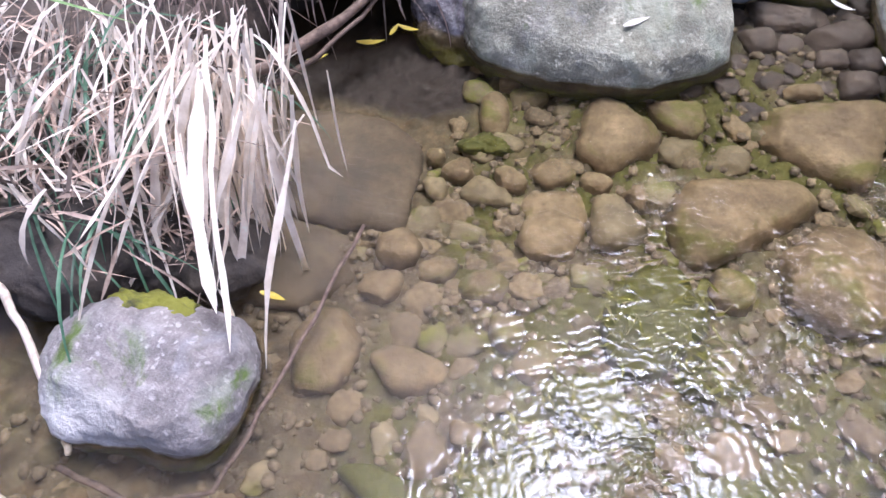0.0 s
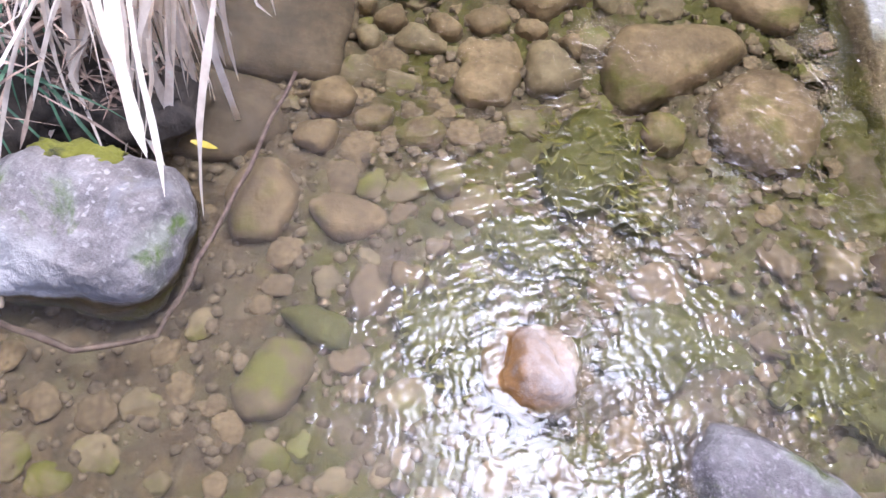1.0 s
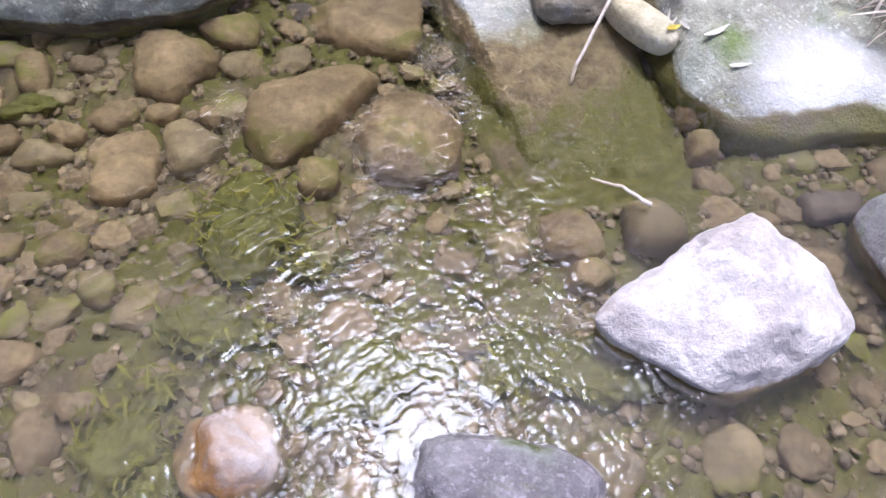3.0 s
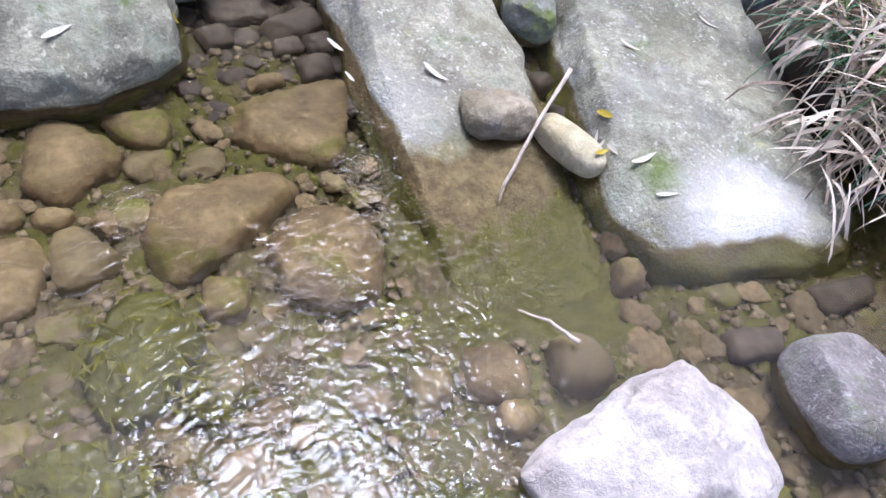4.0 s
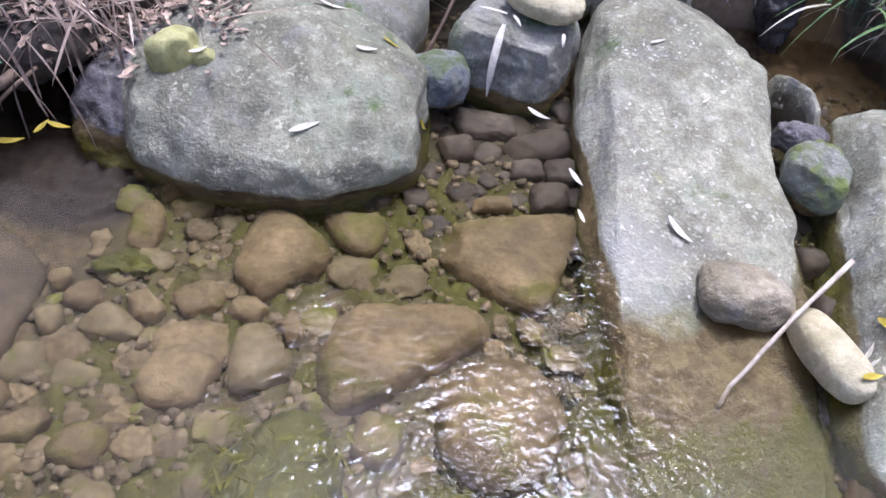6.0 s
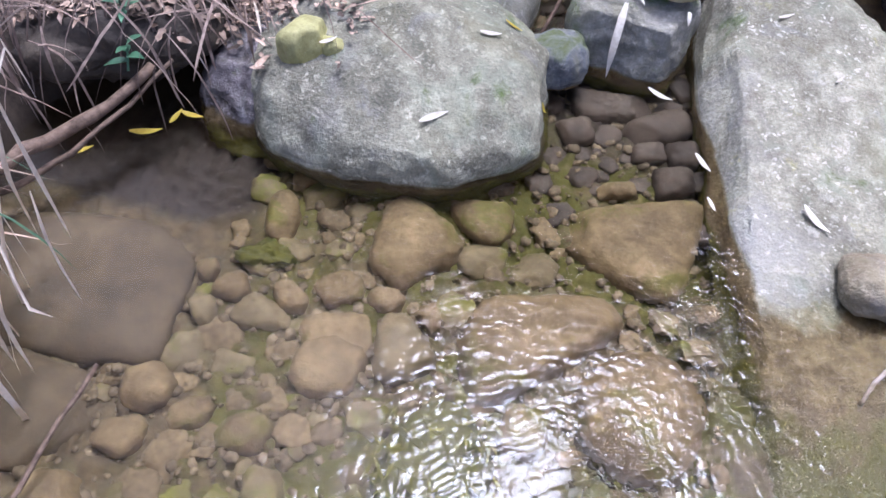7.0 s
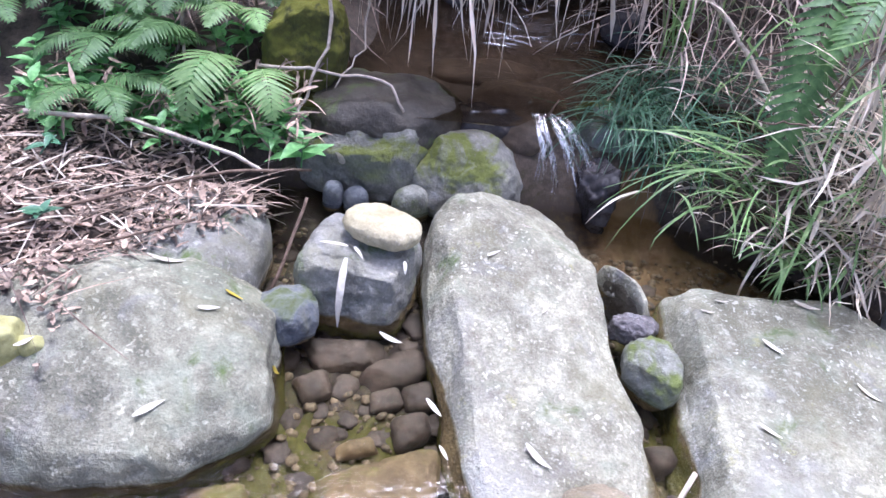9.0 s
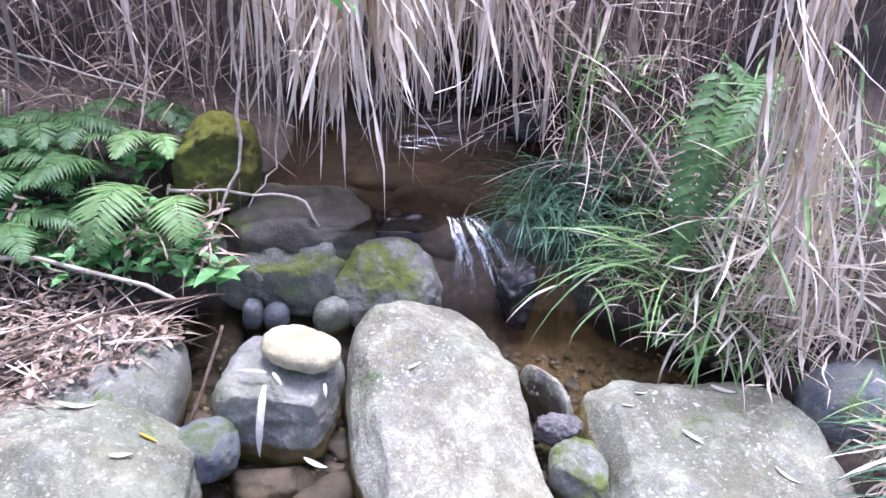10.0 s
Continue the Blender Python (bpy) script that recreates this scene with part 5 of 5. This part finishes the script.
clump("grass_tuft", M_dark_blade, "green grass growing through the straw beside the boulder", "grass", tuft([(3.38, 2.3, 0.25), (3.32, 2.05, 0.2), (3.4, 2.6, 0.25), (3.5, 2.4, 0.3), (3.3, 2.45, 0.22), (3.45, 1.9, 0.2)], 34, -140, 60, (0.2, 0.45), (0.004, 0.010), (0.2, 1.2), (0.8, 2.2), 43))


# ---- hanging reed curtain over the upper pool ----
def curtain(x0, x1, y0, y1, n, top, bottom, seed, width=(0.008, 0.022), head=(-85, 15)):
    def build(store):
        rnd = random.Random(seed)
        for _ in range(n):
            x, y = rnd.uniform(x0, x1), rnd.uniform(y0, y1)
            if 5.05 < y < 5.9 and 1.95 < x < 2.5:
                continue
            z1 = rnd.uniform(*top)
            z0 = rnd.uniform(*bottom) + 0.10 * noise.noise(Vector((x * 3, y * 3, seed)))
            sway = rnd.gauss(0, 0.10)
            blade(store, (x - sway * 2, y + 0.12, z1), radians(rnd.uniform(*head)), max(0.3, (z1 - z0) * 1.05), rnd.uniform(*width), rnd.uniform(-1.45, -1.15), rnd.uniform(0.0, 0.3), rnd, 10, 0.3, 1.3)
    return build


def sheaves(centres, n, length, width, heading, lean, scatter, seed, mess=0.9):
    """Bundles of long leaves hanging from each centre; lean: how far from upright, in degrees."""
    def build(store):
        rnd = random.Random(seed)
        for cx, cy, cz in centres:
            tilt, turn = rnd.gauss(lean, 5), rnd.gauss(heading, 22)
            size = rnd.uniform(0.8, 1.1)
            for _ in range(n):
                blade(store, (cx + rnd.gauss(0, scatter), cy + rnd.gauss(0, scatter), cz + rnd.uniform(-0.05, 0.12)), radians(turn + rnd.gauss(0, 25)),
                      rnd.uniform(*length) * size, rnd.uniform(*width), radians(-90 + tilt + rnd.gauss(0, 6)), rnd.uniform(-0.05, 0.3), rnd, 10, 0.35, mess)
    return build


hang = random.Random(88)
MIDDLE = [(x + hang.uniform(-0.03, 0.03), hang.uniform(4.02, 4.24), hang.uniform(1.3, 1.5) + 0.25 * max(0, x - 1.85)) for x in (1.26, 1.38, 1.47, 1.54, 1.62, 1.70, 1.76, 1.84, 1.92, 2.02, 2.14)]
clump("reed_curtain", M_reed_pale, "pale reed leaves hanging in sheaves over the upper pool", "reeds", sheaves(MIDDLE, 24, (0.35, 0.98), (0.008, 0.026), -80, 15, 0.05, 58, 2.6))
clump("reed_curtain", M_reed_pale, "thin broken reed stems hanging over the upper pool", "reeds", sheaves(MIDDLE, 18, (0.3, 1.0), (0.004, 0.011), -80, 14, 0.08, 59, 3.2))
clump("reed_curtain", M_reed, "curtain of dead reed leaves hanging over the upper pool", "reeds", curtain(1.25, 2.4, 4.7, 5.0, 100, (1.3, 1.7), (0.55, 0.85), 51, (0.010, 0.03)))
clump("reed_curtain", M_dead, "dead brown reeds hanging in the dark thicket", "reeds", curtain(-0.9, 1.35, 4.6, 5.05, 260, (1.2, 1.9), (0.5, 0.85), 52, (0.008, 0.024)))
LEFT_SHEAVES = [(x, hang.uniform(4.05, 4.35), hang.uniform(1.2, 1.5)) for x in (-0.2, 0.15, 0.42, 0.6, 0.8, 0.95, 1.1, 1.2)]
clump("reed_curtain", M_reed, "grey-brown reed leaves hanging in front of the thicket", "reeds", sheaves(LEFT_SHEAVES, 5, (0.35, 0.85), (0.005, 0.022), -70, 10, 0.08, 60, 2.3))
clump("reed_curtain", M_dead, "dead reeds hanging over the stream's far bend", "reeds", curtain(2.3, 3.6, 4.75, 5.15, 120, (1.3, 2.0), (0.5, 0.95), 53, (0.010, 0.028), (-60, 20)))
FAR_SHEAVES = [(x, hang.uniform(4.1, 4.4), hang.uniform(1.3, 1.6)) for x in (2.2, 2.36, 2.5, 2.62, 2.75, 2.86, 3.0)]
clump("reed_curtain", M_reed, "grey reed leaves hanging in the far bend", "reeds", sheaves(FAR_SHEAVES, 8, (0.4, 0.95), (0.006, 0.024), -60, 12, 0.08, 64, 2.2))
BRIGHT = [(lerp(2.93, 3.32, k / 15) + hang.uniform(-0.07, 0.07), lerp(3.42, 3.24, k / 15), lerp(1.55, 0.42, k / 15)) for k in range(16)]
clump("reed_curtain", M_reed_pale, "bleached reed leaves hanging in a thick sheaf on the bank", "reeds", sheaves(BRIGHT, 12, (0.35, 0.75), (0.006, 0.017), -70, 10, 0.045, 54, 2.6))
EAST = [(3.4, 3.5, 1.5), (3.5, 3.4, 1.45), (3.55, 3.5, 1.4), (3.6, 3.3, 1.2)]
clump("reed_curtain", M_reed, "grey-brown reed leaves hanging on the bank", "reeds", sheaves(EAST, 6, (0.5, 0.95), (0.008, 0.026), 0, 14, 0.06, 65, 1.2))
clump("reed_curtain", M_dead, "dead reeds hanging further up the stream", "reeds", curtain(-1.5, 4.8, 5.2, 6.4, 700, (1.2, 2.4), (0.5, 0.8), 55, (0.012, 0.03)))
clump("reed_curtain", M_dead, "brown dead stems inside the thicket", "reeds", curtain(2.5, 3.9, 3.95, 4.6, 110, (0.9, 1.5), (0.3, 0.7), 56, (0.005, 0.014)))


def tangle(x, y, z, n, length, width, seed, slope=0.6, bend=0.8):
    """Loose stems lying every way through a box of the thicket."""
    def build(store):
        rnd = random.Random(seed)
        for _ in range(n):
            blade(store, (rnd.uniform(*x), rnd.uniform(*y), rnd.uniform(*z)), rnd.uniform(0, 6.28), rnd.uniform(*length), rnd.uniform(*width), rnd.gauss(0.1, slope), rnd.uniform(0.0, bend), rnd, 7, 0.4, 1.5)
    return build


for x, y, z, reach in ((1.18, 1.51, -0.045, 0.14), (1.10, 1.24, -0.085, 0.13), (1.03, 0.93, -0.085, 0.09), (1.78, 1.10, -0.085, 0.11), (1.33, 1.41, -0.065, 0.08), (0.95, 1.05, -0.085, 0.10)):
    clump("algae_threads", M_weed, "olive green algae threads trailing over the stream bed", "algae", tangle((x - reach, x + reach), (y - 0.9 * reach, y + 0.9 * reach), (z - 0.008, z + 0.006), int(900 * reach), (0.02, 0.07), (0.003, 0.008), int(1000 * y), 0.06, 0.3))
clump("leaf_litter", M_litter, "brown leaf crumbs on the soil behind the stone", "leaf litter", tangle((-0.15, 0.16), (1.22, 1.36), (0.08, 0.12), 110, (0.03, 0.10), (0.004, 0.011), 88, 0.25))
clump("dry_stems", M_litter, "dull matted straw on the bank behind the hanging grass", "dry stems", tangle((-0.75, 0.08), (1.15, 1.75), (0.14, 0.34), 420, (0.1, 0.34), (0.004, 0.012), 91, 0.35))
clump("dry_stems", M_straw, "bleached stems tangled through the bank's dead reeds", "dry stems", tangle((2.95, 3.5), (3.2, 3.5), (0.2, 0.75), 150, (0.2, 0.55), (0.005, 0.016), 81))
clump("leaf_litter", M_litter, "brown dead leaves on the soil between the ferns", "leaf litter", tangle((0.2, 1.15), (3.4, 3.8), (0.27, 0.42), 420, (0.03, 0.16), (0.005, 0.016), 92, 0.35))
clump("dry_stems", M_straw, "bleached straw heaped beside the broad boulder", "dry stems", tangle((3.22, 3.8), (1.75, 2.55), (0.26, 0.52), 360, (0.15, 0.42), (0.006, 0.016), 86, 0.4))
clump("dry_stems", M_reed, "matted dry leaves under the heaped straw", "dry stems", tangle((3.2, 3.8), (1.75, 2.65), (0.2, 0.4), 480, (0.1, 0.3), (0.008, 0.02), 89, 0.25))
clump("grass_tuft", M_blade, "green grass growing through the heaped straw", "grass", tangle((3.2, 3.6), (1.9, 2.9), (0.24, 0.5), 150, (0.18, 0.36), (0.005, 0.011), 87, 0.6))
clump("dry_stems", M_reed, "grey stems tangled in the far bend", "dry stems", tangle((2.35, 3.1), (3.9, 4.3), (0.4, 1.2), 220, (0.15, 0.5), (0.003, 0.009), 82))
clump("grass_tuft", M_blade, "green blades growing through the tangled straw", "grass", tangle((2.7, 3.45), (3.15, 3.9), (0.2, 0.95), 110, (0.2, 0.4), (0.006, 0.014), 83))
clump("dry_stems", M_dead, "grey-brown stems tangled in the left thicket", "dry stems", tangle((-0.3, 1.25), (4.0, 4.4), (0.5, 1.15), 310, (0.2, 0.6), (0.003, 0.012), 84, 0.9, 0.5))
clump("dry_stems", M_dead, "dark dead stems crowding the far bend", "dry stems", tangle((2.3, 3.5), (4.3, 4.9), (0.45, 1.3), 320, (0.2, 0.6), (0.005, 0.016), 85, 0.9))
clump("reed_tuft", M_blade, "upright green reed blades at the pool's edge", "reeds", tuft([(2.58, 4.2, 0.36), (2.66, 4.25, 0.4)], 9, -90, 60, (0.5, 0.9), (0.008, 0.014), (1.2, 1.5), (0.1, 0.5), 57))


# ---- unseen reed mass above the curtain, added to block the sky ----
def shade_top(x, y):
    rise = 4.0 * max(0.0, min(1.7, y - 5.9))
    return 1.95 + rise + 0.25 * noise.noise(Vector((x * 1.3, y * 1.3, 8))) + 0.08 * noise.noise(Vector((x * 6, y * 6, 2)))


rv, rf = grid_mesh(-3.5, 6.0, 5.05, 8.6, 0.12, shade_top)
low = len(rv)
rv += [(x, y, z - 0.3 - 0.1 * noise.noise(Vector((x * 4, y * 4, 1)))) for x, y, z in rv]
rf += [tuple(low + i for i in reversed(f)) for f in rf]
reed_shade = data_object("unseen_reed_mass", rv, rf, M_thicket)


# unseen as well: blades added to roughen the sky-blocking mass
def unseen_tall_reeds(store):
    rnd = random.Random(71)
    for _ in range(1500):
        x, y = rnd.uniform(-3.4, 5.9), rnd.uniform(5.8, 7.4)
        top = shade_top(x, y) - 0.25
        blade(store, (x, y, top), radians(rnd.uniform(-150, -30)), rnd.uniform(0.5, 1.3), rnd.uniform(0.012, 0.035), rnd.uniform(0.6, 1.4), rnd.uniform(0.5, 2.2), rnd, 6, 0.3, 1.2)


clump("reed_crown", M_dark_blade, "unseen tall green reeds added on the sky-blocking mass", "reeds", unseen_tall_reeds)
thing(reed_shade, "unseen matted mass of dead reeds added to block the sky", "reeds", kind="stuff")


# ---- ferns and herbs ----
def leaf_shape(length, width, folds=0.2, droop=0.3, segs=5, point=0.8):
    verts, faces = [], []
    for i in range(segs + 1):
        f = i / segs
        w = width * 0.5 * math.sin(math.pi * (0.03 + 0.97 * f) ** point) + 0.0004
        z = -droop * length * f * f
        verts += [(f * length, -w, z + folds * w), (f * length, 0, z), (f * length, w, z + folds * w)]
    for i in range(segs):
        a = 3 * i
        faces += [(a, a + 1, a + 4, a + 3), (a + 1, a + 2, a + 5, a + 4)]
    return verts, faces


def fern(at, fronds, mat, label, seed, curve=38, spread=0.24):
    """fronds: heading, length, rise in degrees."""
    rnd = random.Random(seed)
    base = new("fern", None)
    base.matrix_world = pose(*at)
    for heading, length, rise in fronds:
        verts, faces = [], []
        pts, p, pitch, head = [], Vector((0, 0, 0)), radians(rise), radians(heading)
        n = 26
        for i in range(n + 1):
            pts.append((p.copy(), pitch, head))
            p += Vector((math.cos(head) * math.cos(pitch), math.sin(head) * math.cos(pitch), math.sin(pitch))) * length / n
            pitch -= radians(rise + curve) / n if curve > 0 else radians(-curve) / n
            head += rnd.uniform(-0.02, 0.02)
        stalk = ([], [])
        twig(stalk, [q[0] for q in pts[::5]], 0.0035, 0.001, rnd, 5)
        for i in range(3, n):
            f = (i - 3) / (n - 3)
            reach = length * spread * math.sin(math.pi * (0.12 + 0.86 * f) ** 0.8) + 0.006
            q, pi_, he = pts[i]
            for sgn in (-1, 1):
                lv, lf = leaf_shape(reach * rnd.uniform(0.9, 1.08), length / n * 0.95, 0.15, 0.22, 4, 0.55)
                m = Matrix.Translation(q) @ Euler((0, -pi_, he)).to_matrix().to_4x4() @ Euler((sgn * rnd.uniform(-0.25, 0.1), rnd.uniform(-0.1, 0.1), sgn * radians(72 - 22 * f))).to_matrix().to_4x4()
                o = len(verts)
                verts += [tuple(m @ Vector(v)) for v in lv]
                faces += [tuple(o + k for k in fc) for fc in lf]
        frond = data_object("frond", verts, faces, mat, base)
        data_object("stalk", *stalk, mat, frond)
    return thing(base, label, "fern")


FERN = "light green fern growing on the bank"
fern((0.85, 3.68, 0.40), [(-101, 0.50, 76)], M_fern, "light green fern frond drooping over the leaf litter", 1, -165, 0.27)
fern((0.96, 3.68, 0.37), [(-72, 0.40, 74)], M_fern, "pale green fern frond drooping beside the moss", 2, -150, 0.29)
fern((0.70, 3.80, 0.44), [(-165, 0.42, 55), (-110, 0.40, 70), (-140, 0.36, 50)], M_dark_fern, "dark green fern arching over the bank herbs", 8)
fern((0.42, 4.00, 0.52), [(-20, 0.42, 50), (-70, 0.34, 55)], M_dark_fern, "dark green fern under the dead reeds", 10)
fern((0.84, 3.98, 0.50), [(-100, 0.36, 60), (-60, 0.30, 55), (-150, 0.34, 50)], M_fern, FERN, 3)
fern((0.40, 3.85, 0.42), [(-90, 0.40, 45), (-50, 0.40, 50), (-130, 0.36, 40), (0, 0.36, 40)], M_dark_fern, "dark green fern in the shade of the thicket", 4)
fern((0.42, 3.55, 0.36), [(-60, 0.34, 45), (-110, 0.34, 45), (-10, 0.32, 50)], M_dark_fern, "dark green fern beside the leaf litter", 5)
fern((2.97, 3.80, 1.04), [(-112, 0.85, -38), (-60, 0.5, -20)], M_dark_fern, "dark green fern frond hanging among the dead reeds", 6, -40, 0.15)
fern((3.2, 3.78, 1.0), [(-130, 0.55, 0)], M_dark_fern, "green fern frond drooping over the bank", 7, -55, 0.17)
fern((0.05, 2.75, 0.32), [(-60, 0.28, 30), (-110, 0.26, 35), (-20, 0.25, 30)], M_dark_fern, "small dark fern at the bank's edge", 9)


def herb(at, leaves, size, mat, label, seed, height=0.14):
    rnd = random.Random(seed)
    base = new("herb", None)
    base.matrix_world = pose(*at, 0, 0, rnd.uniform(0, 360))
    store = ([], [])
    lean = (rnd.uniform(-0.05, 0.05), rnd.uniform(-0.05, 0.05))
    twig(store, [(0, 0, 0), (lean[0] * 0.6, lean[1] * 0.6, height * 0.6), (lean[0], lean[1], height)], 0.0035, 0.002, rnd, 5)
    data_object("stem", *store, mat, base)
    for k in range(leaves):
        f = 0.35 + 0.65 * k / max(1, leaves - 1)
        s = size * rnd.uniform(0.75, 1.1) * (1.15 - 0.3 * f)
        lv, lf = leaf_shape(s, s * 0.46, 0.3, rnd.uniform(0.1, 0.45), 6, 0.7)
        leaf = data_object("leaf", lv, lf, mat, base)
        leaf.matrix_local = Matrix.Translation((lean[0] * f, lean[1] * f, height * f)) @ Euler((0, -radians(rnd.uniform(0, 40)), radians(137.5 * k + rnd.uniform(-15, 15)))).to_matrix().to_4x4()
    return thing(base, label, "herb")


herb((1.16, 3.36, 0.22), 7, 0.12, M_herb, "bright green broad-leaved seedling at the water's edge", 1, 0.11)
herb_rnd = random.Random(77)
placed = 0
while placed < 96:
    x, y = (herb_rnd.uniform(-0.3, 1.1), herb_rnd.uniform(3.4, 4.1)) if placed < 56 else (herb_rnd.uniform(0.15, 1.12), herb_rnd.uniform(3.42, 3.66))
    if y < 3.42 and x < 0.55:
        continue
    z = ground_height(x, y)
    herb((x, y, max(z, 0.2)), herb_rnd.randrange(6, 10), herb_rnd.uniform(0.06, 0.105), M_herb, "leafy green herb on the shaded bank", 100 + placed, herb_rnd.uniform(0.05, 0.16))
    placed += 1
for k, (x, y, z) in enumerate([(1.55, 3.26, 0.06), (1.66, 3.27, 0.06), (1.72, 3.24, 0.06)]):
    herb((x, y, z), 6, 0.035, M_herb, "tiny green seedling below the mossy boulder", 200 + k, 0.04)
for k, (x, y, z) in enumerate([(0.13, 2.24, 0.18), (0.10, 2.34, 0.26), (0.3, 2.75, 0.27), (0.45, 2.9, 0.27), (0.1, 2.95, 0.33), (0.2, 3.1, 0.34), (-0.1, 2.75, 0.34), (0.0, 2.5, 0.3), (0.38, 3.15, 0.33)]):
    herb((x, y, z), 5, 0.065, M_ivy, "dark ivy sprig on the bank", 300 + k, 0.05)
def hanging_leaf(points, size, label):
    store = ([], [])
    rnd = random.Random(len(points))
    vine = new("vine", None)
    twig(store, points, 0.003, 0.002, rnd, 5, 0.006)
    data_object("stem", *store, M_twig, vine)
    for k, p in enumerate(points):
        lv, lf = leaf_shape(size, size * 0.7, 0.25, 0.2, 6, 0.6)
        leaf = data_object("leaf", lv, lf, M_herb, vine)
        leaf.matrix_local = Matrix.Translation(p) @ Euler((0.4, 0.7, radians(-60 + 50 * k))).to_matrix().to_4x4()
    return thing(vine, label, "vine")


hanging_leaf([(1.45, 3.7, 1.32), (1.52, 3.58, 1.24), (1.58, 3.55, 1.22)], 0.09, "green leaves dangling from the reeds")
hanging_leaf([(3.2, 3.3, 1.4), (3.11, 3.3, 1.3), (3.06, 3.31, 1.23), (3.0, 3.35, 1.2), (2.96, 3.4, 1.16)], 0.06, "light green vine trailing across the dry reeds")
for k, (x, y, z) in enumerate([(3.45, 3.3, 0.55), (3.5, 3.45, 0.7), (3.6, 3.2, 0.5), (2.72, 4.4, 0.6), (2.85, 4.3, 0.65)]):
    herb((x, y, z), 7, 0.14, M_blade, "green leafy shoot among the reeds", 400 + k, 0.2)


for k, (x, y, z) in enumerate([(0.2, 4.05, 0.5), (0.55, 4.1, 0.5), (0.8, 4.2, 0.52), (-0.1, 3.9, 0.48), (0.1, 4.2, 0.55)]):
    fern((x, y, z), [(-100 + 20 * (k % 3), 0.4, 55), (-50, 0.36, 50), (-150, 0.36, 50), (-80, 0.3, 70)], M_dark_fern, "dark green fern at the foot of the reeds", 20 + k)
clump("dry_stems", M_litter, "dead stems fallen in the dark thicket", "dry stems", tuft([(-0.2, 4.2, 0.5), (0.1, 4.3, 0.5), (0.4, 4.25, 0.52), (0.75, 4.3, 0.5), (1.05, 4.2, 0.45)], 30, -90, 60, (0.2, 0.6), (0.004, 0.014), (-0.2, 1.3), (0.6, 2.4), 47, 0.12, 1.6))


# ---- small cascade ----
def cascade_material():
    m, nodes, links, bsdf = material("falling_water")
    co = nodes.new("ShaderNodeTexCoord")
    st = nodes.new("ShaderNodeMapping")
    st.inputs["Scale"].default_value = (90, 26, 26)
    links.new(co.outputs["Object"], st.inputs["Vector"])
    f = noise_node(nodes, links, 1.0, 4, 0.6, st.outputs[0], 1.0)
    foam = nodes.new("ShaderNodeBsdfDiffuse")
    foam.inputs["Color"].default_value = (0.8, 0.82, 0.86, 1)
    g = nodes.new("ShaderNodeBsdfGlass")
    g.inputs["IOR"].default_value, g.inputs["Roughness"].default_value = 1.333, 0.05
    s = nodes.new("ShaderNodeMixShader")
    links.new(ramp(nodes, links, f, [(0.45, 0.0), (0.75, 0.45)]), s.inputs[0])
    links.new(g.outputs[0], s.inputs[1])
    links.new(foam.outputs[0], s.inputs[2])
    nodes.remove(bsdf)
    links.new(s.outputs[0], nodes["Material Output"].inputs["Surface"])
    return m


M_fall = cascade_material()
fall_rnd = random.Random(19)
fall_store = ([], [])
for k in range(24):
    u = k / 23
    blade(fall_store, (lerp(2.00, 2.13, u), 3.775 + fall_rnd.uniform(-0.02, 0.02), 0.318), radians(lerp(-75, -30, u) + fall_rnd.uniform(-18, 18)), fall_rnd.uniform(0.16, 0.40), fall_rnd.uniform(0.006, 0.030), fall_rnd.uniform(-0.5, -0.2), fall_rnd.uniform(0.8, 1.1), fall_rnd, 9, 0.4, 0.9)
for k in range(26):
    x, y = fall_rnd.uniform(1.75, 2.35), fall_rnd.uniform(4.38, 4.95)
    blade(fall_store, (x, y, 0.325 + 0.05 * smooth_step(4.4, 4.75, y) + 0.08 * max(0, y - 4.8)), radians(fall_rnd.gauss(0, 18)), fall_rnd.uniform(0.05, 0.16), fall_rnd.uniform(0.008, 0.02), 0.0, 0.0, fall_rnd, 6, 0.5, 0.8)
fall = data_object("water_cascade", *fall_store, M_fall)
fall.visible_shadow = False
thing(fall, "small white cascade spilling over the pool's lip", "cascade", kind="structure")
rock("stone", (2.12, 3.75, -0.04), (0.15, 0.10, 0.24), 10, M_wet, "dark wet stone under the small cascade", 62, box=2.8, detail=5, rough=0.25, chips=4)
rock("stone", (1.82, 3.775, 0.09), (0.21, 0.115, 0.215), 4, M_wet, "dark wet stone ledge at the lip of the cascade", 63, box=3.0, detail=5, rough=0.25, chips=4)
rock("stone", (2.29, 3.62, 0.06), (0.08, 0.12, 0.17), 10, M_wet, "dark wet stone beside the cascade", 67, box=2.6, detail=5, rough=0.25, chips=4)
